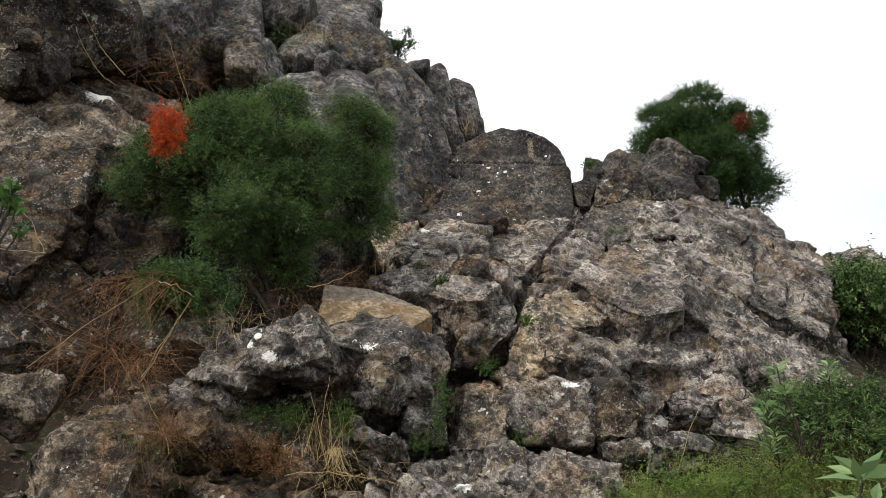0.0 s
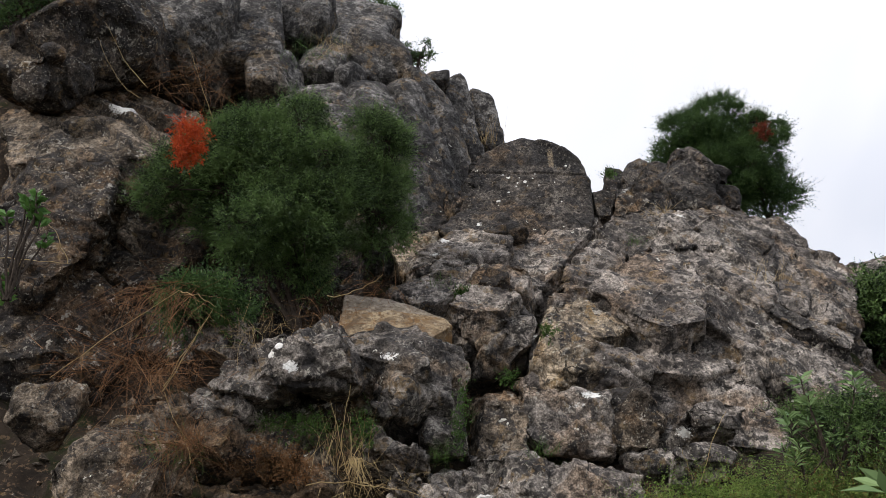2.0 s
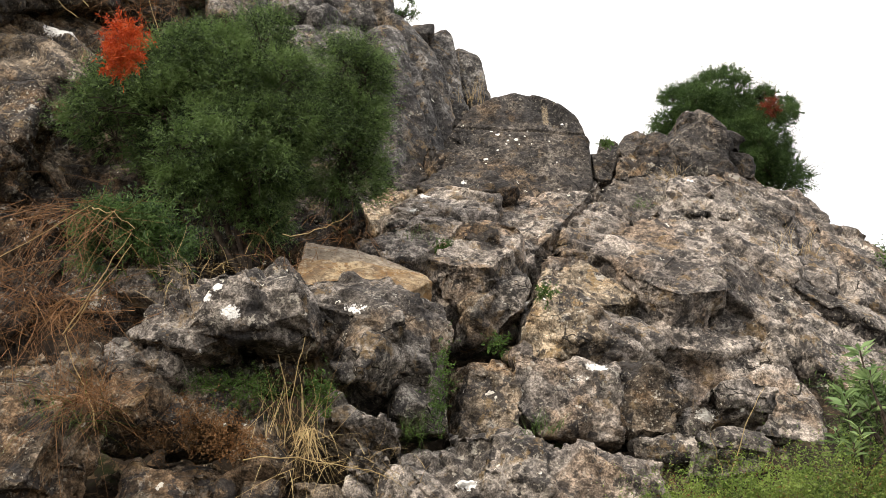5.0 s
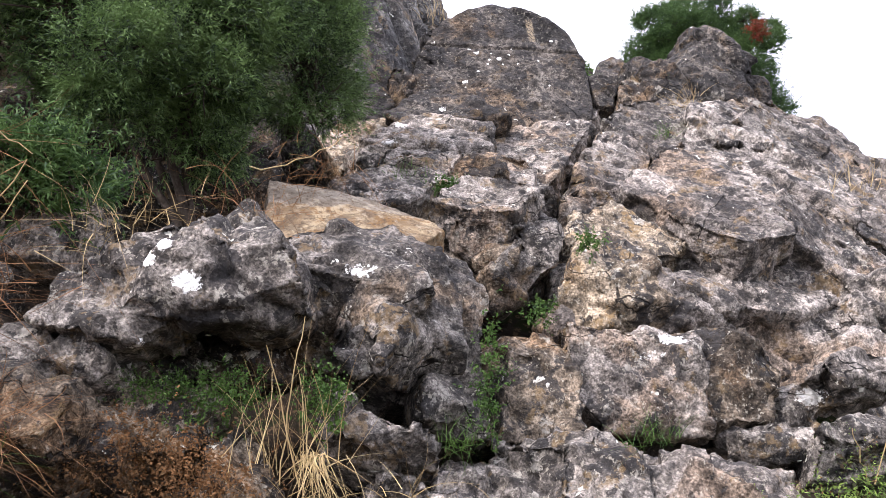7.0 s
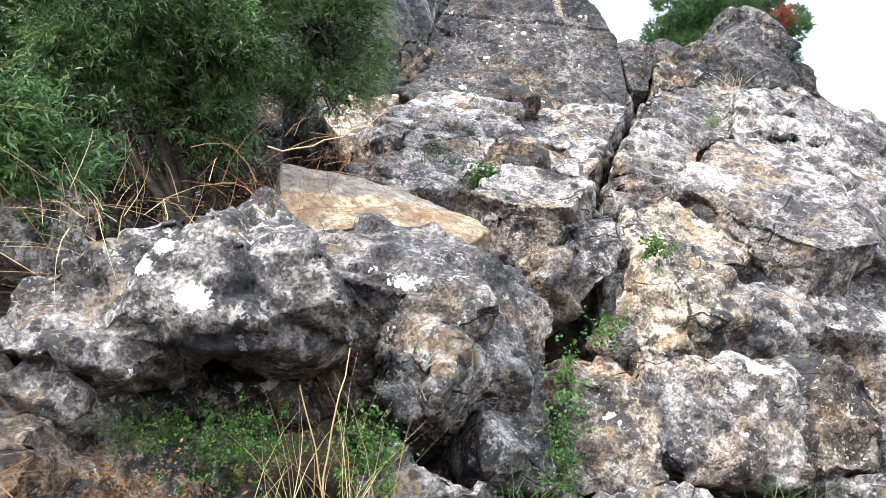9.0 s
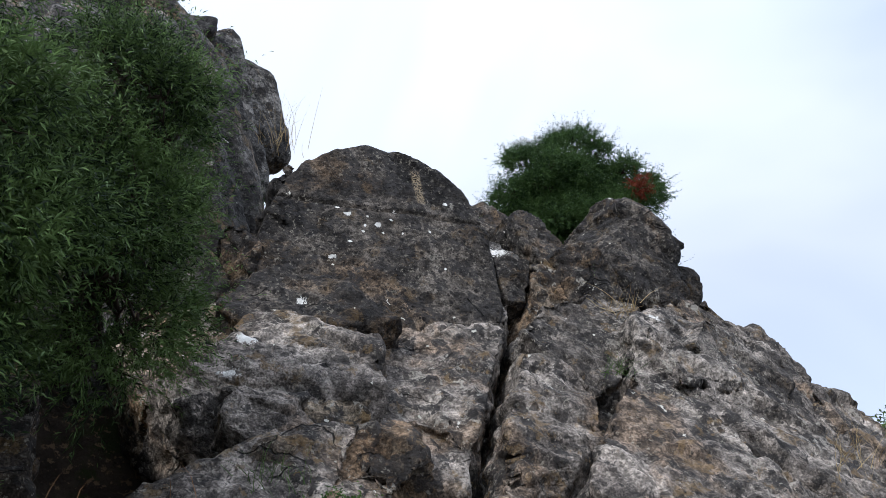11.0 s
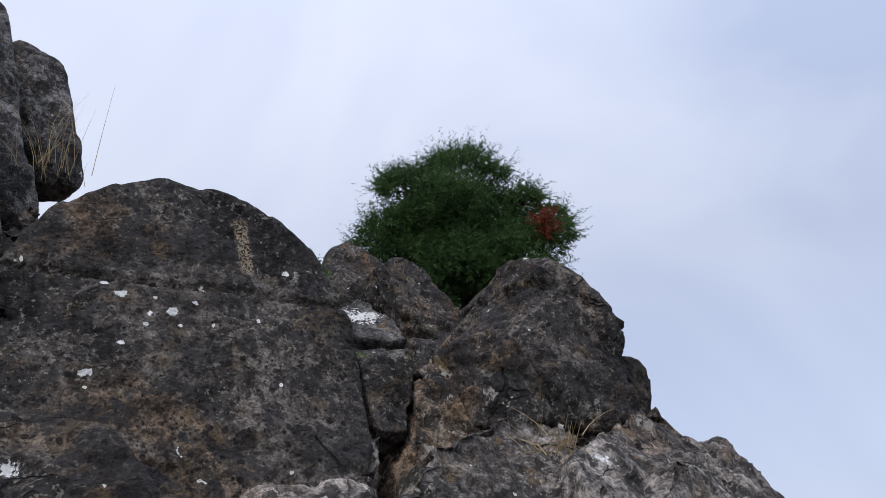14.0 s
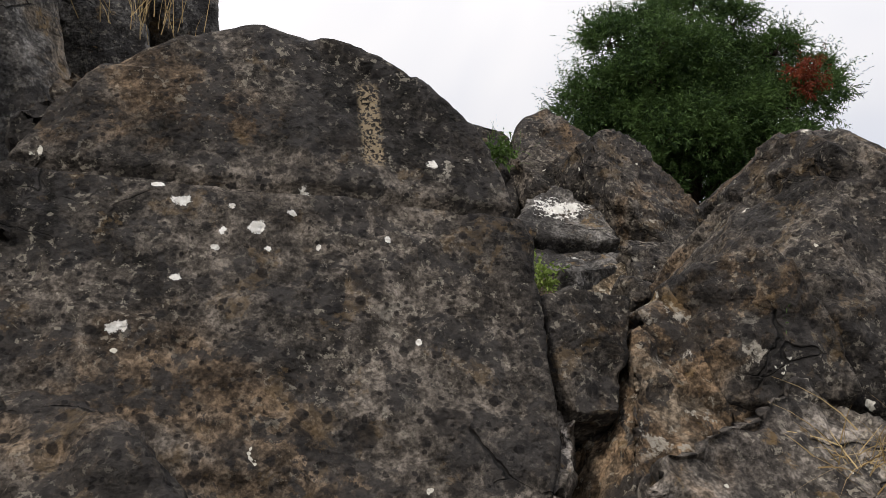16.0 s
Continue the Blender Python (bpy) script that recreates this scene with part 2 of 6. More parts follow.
    chips = m.voronoi(17, vector=m.moved(12, 0.05)).outputs["Distance"]
    height = m.math("ADD", m.noise(26, 10, 0.64), m.math("MULTIPLY", pits, 0.15))
    height = m.math("ADD", height, m.math("MULTIPLY", chips, 0.35))
    height = m.math("SUBTRACT", height, m.math("MULTIPLY", cracks, 0.8))
    return m.done(base, m.ramp(m.noise(15, 4), 0.3, 0.7, 0.7, 0.95), m.bump(height, 1.0, 0.021))


STONE = [
    limestone("grey_limestone", (0.100, 0.085, 0.073), (0.262, 0.229, 0.196), (0.180, 0.130, 0.090), 0.02, -0.05, 0.02, 0.015, 0.45),
    limestone("brown_limestone", (0.055, 0.043, 0.031), (0.185, 0.147, 0.107), (0.15, 0.097, 0.056), 0.05, -0.03, 0.02, 0.01, 0.5),
    limestone("crusted_limestone", (0.060, 0.052, 0.045), (0.208, 0.183, 0.157), (0.165, 0.120, 0.08), 0.0, -0.02, 0.02, 0.02, 0.5),
    limestone("ochre_limestone", (0.090, 0.067, 0.046), (0.280, 0.225, 0.158), (0.22, 0.142, 0.074), 0.06, 0.02, 0.02, 0.02, 0.8, 0.7),
    limestone("dark_limestone", (0.018, 0.016, 0.014), (0.094, 0.081, 0.068), (0.105, 0.072, 0.044), 0.03, -0.10, 0.05, 0.01, 0.3, 0.2, (0.68, 4.14), 0.8),
    limestone("cliff_limestone", (0.048, 0.045, 0.042), (0.160, 0.150, 0.137), (0.13, 0.098, 0.065), 0.01, -0.08, 0.03, -0.01, 0.25),
    # brown bank stone, its colour lowered to stand in for deep shade
    limestone("shaded_bank_limestone", (0.020, 0.016, 0.012), (0.064, 0.051, 0.039), (0.083, 0.053, 0.03), 0.05, -0.03, 0.03, 0.0, 0.5),
]


def split_face_material():
    """Freshly split tan stone, smooth grey towards its upper rim."""
    m = Nodes("split_tan_stone")
    base = m.mix(m.ramp(m.noise(6, 8, 0.66, 0.5), 0.42, 0.58), (0.22, 0.15, 0.085), (0.44, 0.34, 0.21))
    base = m.mix(m.ramp(m.noise(9, 8, 0.72, 0.6), 0.50, 0.58), base, (0.24, 0.14, 0.06))
    base = m.mix(m.ramp(m.noise(4.5, 7, 0.66, 0.8), 0.54, 0.62, 0.0, 0.7), base, (0.12, 0.085, 0.055))
    split = m.tree.nodes.new("ShaderNodeSeparateXYZ")
    m.link(m.tree.nodes.new("ShaderNodeTexCoord").outputs["Object"], split.inputs[0])
    rim = m.ramp(m.math("ADD", split.outputs["Z"], m.math("MULTIPLY", m.noise(7, 5), 0.10)), 0.10, 0.115)
    base = m.mix(rim, base, m.mix(m.ramp(m.noise(8, 8), 0.42, 0.58), (0.19, 0.155, 0.115), (0.30, 0.255, 0.20)))
    base = m.mix(m.ramp(m.noise(45, 9, 0.78), 0.49, 0.58, 0.0, 0.75), base, (0.10, 0.07, 0.045))
    base = m.mix(m.ramp(m.noise(26, 8, 0.7), 0.52, 0.64, 0.0, 0.5), base, (0.5, 0.42, 0.3))
    n = m.bump(m.noise(16, 12, 0.78), 0.9, 0.03)
    return m.done(base, 0.85, n)


TAN = split_face_material()


def soil_material():
    m = Nodes("dark_stony_soil")
    base = m.mix(m.ramp(m.noise(8, 8, 0.7), 0.3, 0.7), (0.022, 0.017, 0.013), (0.065, 0.048, 0.033))
    base = m.mix(m.ramp(m.noise(3.5, 6, 0.65, 0.4), 0.52, 0.62), base, (0.03, 0.038, 0.013))
    base = m.mix(m.ramp(m.noise(30, 6, 0.7), 0.56, 0.6), base, (0.15, 0.10, 0.06))
    return m.done(base, 0.95, m.bump(m.noise(45, 9, 0.75), 1.0, 0.03))


SOIL = soil_material()


def leaf_material(name, dark, light, rough=0.5, through_light=0.25):
    m = Nodes(name)
    rand = m.tree.nodes.new("ShaderNodeNewGeometry").outputs["Random Per Island"]
    base = m.mix(m.math("POWER", rand, 1.5), dark, light)
    base = m.mix(m.ramp(m.noise(5.0, 3), 0.47, 0.60, 0.0, 0.6), base, light)
    m.put(m.bsdf.inputs["Base Color"], base)
    m.bsdf.inputs["Roughness"].default_value = rough
    if through_light:
        t = m.tree.nodes.new("ShaderNodeBsdfTranslucent")
        m.link(base, t.inputs["Color"])
        s = m.tree.nodes.new("ShaderNodeMixShader")
        s.inputs[0].default_value = through_light
        m.link(m.bsdf.outputs[0], s.inputs[1])
        m.link(t.outputs[0], s.inputs[2])
        m.link(s.outputs[0], m.out.inputs["Surface"])
    return m.mat


LEAF = leaf_material("shrub_leaf", (0.008, 0.018, 0.008), (0.150, 0.235, 0.072), 0.5, 0.18)
LEAF_FAR = leaf_material("hilltop_shrub_leaf", (0.022, 0.048, 0.018), (0.10, 0.17, 0.048))
LEAF_RED = leaf_material("withered_red_leaf", (0.34, 0.045, 0.012), (0.62, 0.12, 0.03))
LEAF_RUST = leaf_material("rust_leaf", (0.14, 0.03, 0.016), (0.24, 0.06, 0.025))
LEAF_BROAD = leaf_material("broad_leaf", (0.05, 0.115, 0.025), (0.12, 0.23, 0.06), 0.4)
LEAF_PALE = leaf_material("pale_lance_leaf", (0.11, 0.19, 0.07), (0.24, 0.34, 0.14), 0.45)
LEAF_HEATH = leaf_material("heath_leaf", (0.055, 0.10, 0.02), (0.23, 0.31, 0.075))
MOSS = leaf_material("herb_leaf", (0.03, 0.065, 0.013), (0.09, 0.155, 0.035))
STRAW = leaf_material("straw", (0.24, 0.16, 0.07), (0.50, 0.38, 0.19), 0.6, 0.1)
DEAD = leaf_material("dead_grass", (0.10, 0.048, 0.022), (0.27, 0.145, 0.065), 0.7, 0.1)
RUSSET = leaf_material("russet_herb", (0.09, 0.05, 0.02), (0.22, 0.11, 0.045), 0.7, 0.1)


def bark_material():
    m = Nodes("grey_brown_bark")
    base = m.mix(m.ramp(m.noise(35, 7, 0.7), 0.3, 0.7), (0.028, 0.021, 0.016), (0.085, 0.066, 0.05))
    return m.done(base, 0.9, m.bump(m.noise(90, 6, 0.7), 0.8, 0.006))


BARK = bark_material()

# ---- geometry helpers ----


def lattice(ix, iy, iz, salt):
    h = (ix * 73856093) ^ (iy * 19349663) ^ (iz * 83492791) ^ (salt * 2654435)
    h = (h ^ (h >> 13)) * 1274126177 & 0x7FFFFFFF
    return ((h ^ (h >> 16)) & 0xFFFF) / 65535.0


def value_noise(p, salt=0):
    """Smooth noise from -1 to 1 at the rows of p."""
    f = np.floor(p)
    i, t = f.astype(np.int64), p - f
    t = t * t * t * (t * (t * 6 - 15) + 10)
    total = 0
    for dx in (0, 1):
        wx = t[:, 0] if dx else 1 - t[:, 0]
        for dy in (0, 1):
            wy = wx * (t[:, 1] if dy else 1 - t[:, 1])
            for dz in (0, 1):
                wz = wy * (t[:, 2] if dz else 1 - t[:, 2])
                total = total + wz * lattice(i[:, 0] + dx, i[:, 1] + dy, i[:, 2] + dz, salt)
    return total * 2 - 1


def fractal(p, octaves=4, gain=0.5, salt=0):
    total, amp = 0, 1.0
    for o in range(octaves):
        total = total + amp * value_noise(p * (2.03**o) + 17.3 * o, salt + o)
        amp *= gain
    return total


def facets(p, salt=0, sharp=22.0):
    """Planes of fractured stone: random cells, each of its own tilt and height, that meet in narrow ramps."""
    f = np.floor(p).astype(np.int64)
    total, weight = np.zeros(len(p)), np.zeros(len(p)) + 1e-12
    for dx in (-1, 0, 1):
        for dy in (-1, 0, 1):
            for dz in (-1, 0, 1):
                c = f + (dx, dy, dz)
                a, b, g = (lattice(c[:, 0], c[:, 1], c[:, 2], salt + k) for k in (1, 2, 3))
                off = p - c - np.stack([a, b, g], 1)
                w = np.exp(-sharp * (off**2).sum(1))
                tilt = (off[:, 0] * (b - 0.5) + off[:, 1] * (g - 0.5) + off[:, 2] * (a - 0.5)) * 1.6
                total += w * (tilt + (a + b + g - 1.5) * 0.5)
                weight += w
    return total / weight


def joints(p, salt=0):
    """Distance to the nearest border between random cells, in cells."""
    f = np.floor(p).astype(np.int64)
    first, second = np.full(len(p), 9.0), np.full(len(p), 9.0)
    for dx in (-1, 0, 1):
        for dy in (-1, 0, 1):
            for dz in (-1, 0, 1):
                c = f + (dx, dy, dz)
                a, b, g = (lattice(c[:, 0], c[:, 1], c[:, 2], salt + k) for k in (1, 2, 3))
                d = np.sqrt(((p - c - np.stack([a, b, g], 1)) ** 2).sum(1))
                second = np.minimum(second, np.maximum(first, d))
                first = np.minimum(first, d)
    return (second - first) * 0.5


def mesh_object(name, verts, faces, material, smooth=True, parent=None):
    """One mesh object from arrays of places and of corner numbers (all faces with equally many corners)."""
    verts, faces = np.asarray(verts, np.float32), np.asarray(faces, np.int32)
    me = bpy.data.meshes.new(name)
    me.vertices.add(len(verts))
    me.vertices.foreach_set("co", verts.ravel())
    k = faces.shape[1]
    me.loops.add(faces.size)
    me.loops.foreach_set("vertex_index", faces.ravel())
    me.polygons.add(len(faces))
    me.polygons.foreach_set("loop_start", np.arange(len(faces), dtype=np.int32) * k)
    me.polygons.foreach_set("use_smooth", np.full(len(faces), smooth))
    me.materials.append(material)
    me.update(calc_edges=True)
    ob = new(name, me)
    if parent:
        ob.parent = parent
    return ob


def thing(name, place, label, category, group="", kind=""):
    ob = new(name)
    ob.location = place
    ob.empty_display_size = 0.1
    return tagged(ob, label, category, group, kind)


def box_grid(half, res):
    """Places on a box's six sides, evenly spread and shared along its edges, and their quads."""
    verts, faces, start = [], [], 0
    count = [max(4, int(round(2 * h / res))) for h in half]
    for axis in range(3):
        u, v = [k for k in range(3) if k != axis]
        for side in (-1, 1):
            gu, gv = np.meshgrid(np.arange(count[u] + 1), np.arange(count[v] + 1), indexing="ij")
            q = np.zeros((gu.size, 3), np.int64)
            q[:, u], q[:, v] = 2 * gu.ravel() - count[u], 2 * gv.ravel() - count[v]
            q[:, axis] = side * count[axis]
            n = np.arange(gu.size).reshape(gu.shape) + start
            quad = np.stack([n[:-1, :-1], n[1:, :-1], n[1:, 1:], n[:-1, 1:]], -1).reshape(-1, 4)
            faces.append(quad if (side == 1) ^ (axis == 1) else quad[:, ::-1])
            verts.append(q)
            start += gu.size
    q = np.concatenate(verts)
    key = (q[:, 0] + 4096) * (1 << 28) + (q[:, 1] + 4096) * (1 << 14) + (q[:, 2] + 4096)
    _, first, back = np.unique(key, return_index=True, return_inverse=True)
    return q[first] / np.array(count), back[np.concatenate(faces)]


def facing(place, az, el, roll=0):
    """A pose whose local -y looks out of the slope: az turns it to the right, el tilts it up, roll turns it clockwise."""
    return Matrix.Translation(place) @ pose(0, 0, 0, 0, 0, az) @ pose(0, 0, 0, -el) @ pose(0, 0, 0, 0, roll)


BED = np.array(((0.72, -0.36, -0.59), (0.66, 0.53, 0.53), (0.12, -0.77, 0.63)))  # along the beds, across them, out of the slope


def blocks(p, salt=0, size=(1.7, 0.8, 1.0)):
    """Jointed stone: the union of flat-sided blocks that share the beds' direction, cut off flat on top."""
    f = np.floor(p).astype(np.int64)
    best = np.full(len(p), -9.0)
    for dx in (-1, 0, 1):
        for dy in (-1, 0, 1):
            for dz in (-1, 0, 1):
                c = f + (dx, dy, dz)
                a, b, g, e = (lattice(c[:, 0], c[:, 1], c[:, 2], salt + k) for k in (1, 2, 3, 4))
                off = p - c - np.stack([a, b, g], 1)
                turn = (e - 0.5)[:, None] * np.array((0.5, -0.4, 0.45))
                u = np.abs((off * (BED[0] + turn)).sum(1)) / size[0]
                v = np.abs((off * (BED[1] - turn)).sum(1)) / size[1]
                w = np.abs((off * (BED[2] + turn[:, ::-1])).sum(1)) / size[2]
                best = np.maximum(best, 0.35 + 0.5 * e - np.maximum(np.maximum(u, v), w))
    return np.clip(best, -0.35, 0.55)


LIE = np.array(((0.82, 0, 0.57), (0, 1, 0), (-0.57, 0, 0.82)))


def rock(name, place, size, az, el, roll, seed, res=0.015, tone=0, sharp=90, cuts=14, rough=1.0, form=0.25, brow=None, under=None, chips=(), grooves=(), label="", material=None, host=None):
    """A block of stone: a box chipped by random planes (and by the given ones: local direction and distance), rounded,
    grooved along the given joints (local direction, distance, width, depth), then broken into facets and pits."""
    rng = np.random.default_rng(seed)
    half = np.array(size) / 2
    q, faces = box_grid(half, res)
    s = q * half
    d = s / np.linalg.norm(s, axis=1)[:, None]
    planes = [(np.eye(3)[k] * sg, half[k]) for k in range(3) for sg in (-1, 1)]
    for _ in range(cuts):
        n = rng.normal(size=3)
        n /= np.linalg.norm(n)
        least = (np.abs(n) * half).max()
        planes.append((n, least + ((np.abs(n) * half).sum() - least) * rng.uniform(0.06, 0.5)))
    if brow is not None:
        chips = (*chips, (0, -0.64, 0.77, 0.64 * half[1] + 0.77 * brow * half[2]))
    if under is not None:
        chips = (*chips, (0, -0.75, -0.66, 0.75 * half[1] + 0.66 * under * half[2]))
    for x, y, z, h in chips:
        n = np.array((x, y, z), float)
        planes.append((n / np.linalg.norm(n), h))
    total = sum((np.maximum(d @ n, 0) / h) ** sharp for n, h in planes)
    p = d * (total ** (-1.0 / sharp))[:, None]
    grow = np.array(sum(((np.maximum(d @ n, 0) / h) ** (sharp - 1) / h)[:, None] * n for n, h in planes))
    normal = grow / (np.linalg.norm(grow, axis=1)[:, None] + 1e-9)
    m = facing(place, az, el, roll)
    turn, at = np.array(m.to_3x3()), np.array(m.translation)
    w = p @ turn.T + at
    big = float(np.clip(min(size) * 0.9, 0.12, 0.6))
    warp = np.stack([fractal(w * 6 + 9 * k, 3, 0.5, 50 + k) for k in range(3)], 1) * 0.016
    bed = w + warp
    lie = bed @ LIE
    push = form * (0.07 * big * blocks(bed * (1.25 / big), seed + 11) + 0.16 * facets(lie * (2.0, 3.2, 4.2), 7, 50) - 0.015 * big - 0.012)
    step = bed @ (0.57, 0.55, 0.61) * 3.4 + 0.9 * value_noise(w * 0.9, 19) + 0.35 * value_noise(w * 3.1, 23)
    step = step - np.floor(step)
    ledge = np.minimum((1 - step) / 0.92, step / 0.08) - 0.5
    push = push + form * 0.30 * min(big, 0.45) * ledge * np.clip(value_noise(w * 1.7, 41) * 1.6 + 0.55, 0, 1)
    open_joint = np.clip(value_noise(w * 2.3, 61) * 2.2 + 0.35, 0, 1)
    push = push - form * 0.085 * open_joint * np.exp(-((joints(lie * (2.0, 3.2, 4.2), 7) / 0.03) ** 2))
    fine = 0.019 * facets(lie * (5.5, 8.5, 10.0), 8, 60) + 0.011 * facets(bed * 14.0, 9, 45) + 0.0045 * facets(bed * 30.0, 6, 30) + 0.0025 * fractal(w * 40, 2, 0.6, 3) - 0.014 * np.maximum(0, value_noise(w * 17.0, 31) - 0.4)
    push = push + fine * rough
    for x, y, z, h, wide, deep in grooves:
        off = p @ np.array((x, y, z)) - h + warp[:, 0] * 0.5
        push = push - deep * np.exp(-((off / wide) ** 2))
    p = p + normal * push[:, None]
    ob = mesh_object(name, p, faces, material or STONE[tone])
    if host:
        ob.parent = host
        ob.matrix_basis = host.matrix_basis.inverted() @ m
        return ob
    ob.matrix_basis = m
    text, group = LABELS[label]
    return tagged(ob, text, "rock", group)


def flakes(host, place, size, az, el, roll, seed, count, reach=(0.2, 0.55), tone=0, proud=(0.0, 0.035)):
    """Angular plates of stone let into the front of a mass with the given pose and size, each a little proud of it."""
    rng = np.random.default_rng(seed)
    m = facing(place, az, el, roll)
    for k in range(count):
        wide = rng.uniform(*reach)
        high = wide * rng.uniform(0.3, 0.6)
        at = m @ Vector((rng.uniform(-0.46, 0.46) * size[0], -size[1] / 2 + 0.09 - rng.uniform(*proud), rng.uniform(-0.46, 0.46) * size[2]))
        chips = []
        for j in range(6):
            a = (j + rng.uniform(-0.35, 0.35)) * math.pi / 3
            x, z = math.cos(a), math.sin(a)
            chips.append((x, rng.uniform(-0.35, 0.05), z, (abs(x) * wide + abs(z) * high) / 2 * rng.uniform(0.62, 0.9)))
        rock("flake", at, (wide, 0.18, high), az + rng.uniform(-13, 13), el + rng.uniform(-30, 16), roll + rng.uniform(14, 46), seed * 100 + k,
             res=0.015, tone=tone if rng.random() < 0.8 else 2, sharp=60, cuts=2, rough=0.8, form=0.15, chips=chips, host=host)


def tubes(paths, radii, sides=5):
    """Round twigs along paths (lists of places) with radii that follow them."""
    verts, faces, start = [], [], 0
    ring = np.arange(sides) * 2 * np.pi / sides
    for path, rad in zip(paths, radii):
        path = np.asarray(path, float)
        way = np.gradient(path, axis=0)
        way /= np.linalg.norm(way, axis=1)[:, None] + 1e-9
        side = np.cross(way, (0.31, 0.2, 0.93))
        side /= np.linalg.norm(side, axis=1)[:, None] + 1e-9
        up = np.cross(way, side)
        r = np.asarray(rad)[:, None, None]
        v = path[:, None] + r * (side[:, None] * np.cos(ring)[None, :, None] + up[:, None] * np.sin(ring)[None, :, None])
        n = np.arange(len(path) * sides).reshape(len(path), sides) + start
        nxt = np.roll(n, -1, 1)
        faces.append(np.stack([n[:-1], nxt[:-1], nxt[1:], n[1:]], -1).reshape(-1, 4))
        verts.append(v.reshape(-1, 3))
        start += n.size
    return np.concatenate(verts), np.concatenate(faces)


def unit(v):
    return v / (np.linalg.norm(v, axis=-1, keepdims=True) + 1e-9)


def leaves(base, way, length, width, droop=0.15, rng=None):
    """Pointed leaves: each a blade folded along its midrib, from its base along its way."""
    n = len(base)
    rng = rng or np.random.default_rng(1)
    side = unit(np.cross(way, rng.normal(size=(n, 3))))
    face = np.cross(side, way)
    length, width = np.broadcast_to(length, n)[:, None], np.broadcast_to(width, n)[:, None]
    tip = base + way * length - np.array((0, 0, 1.0)) * length * droop
    lift = base + way * length * 0.45 + face * width * 0.2
    v = np.stack([base, lift + side * width / 2, tip, lift - side * width / 2], 1).reshape(-1, 3)
    k = np.arange(n)[:, None] * 4
    return v, np.concatenate([k + (0, 2, 1), k + (0, 3, 2)])


def sprays(at, way, rng, twig=0.10, count=14, length=0.030, width=0.006, spread=0.9):
    """Leafy twig ends: count leaves up each twig, splayed, shorter at the tip."""
    n = len(at)
    t = np.linspace(0.1, 1.0, count)[None, :, None]
    bend = rng.normal(size=(n, 1, 3)) * 0.25
    base = at[:, None] + (way[:, None] + bend * t) * twig * t * rng.uniform(0.5, 1.8, (n, 1, 1))
    out = unit(way[:, None] * 0.75 + unit(rng.normal(size=(n, count, 3))) * spread)
    size = length * (1.15 - 0.5 * t[..., 0]) * rng.uniform(0.7, 1.25, (n, count))
    return leaves(base.reshape(-1, 3), out.reshape(-1, 3), size.ravel(), (size * width / length).ravel(), 0.2, rng)


def lobes(rng, radii, count, size, limbs):
    """Centres and radii of the clumps of an uneven crown. limbs: the crown's lobes, each a place in it and a size, in shares of its radii."""
    share = np.array([limb[3] ** 2 for limb in limbs])
    centres = []
    for (x, y, z, grow), n in zip(limbs, np.maximum(3, np.round(count * share / share.sum())).astype(int)):
        way = unit(rng.normal(size=(n * 5, 3)) + (0, -0.25, 0.25))
        keep = [0]
        for k in range(1, len(way)):
            if len(keep) < n and np.linalg.norm(way[keep] - way[k], axis=1).min() > 2.4 / np.sqrt(n):
                keep.append(k)
        far = 0.80 + 0.25 * value_noise(way[keep] * 1.9 + rng.uniform(0, 9, 3), 5) + rng.uniform(-0.12, 0.12, len(keep))
        centres.append((way[keep] * (far * grow)[:, None] + (x, y, z)) * np.array(radii))
    centres = np.concatenate(centres)
    return centres, rng.uniform(size[0], size[1], len(centres))


ROUND = ((0, 0, 0, 1.0), (0.1, 0, 0, 0.5))


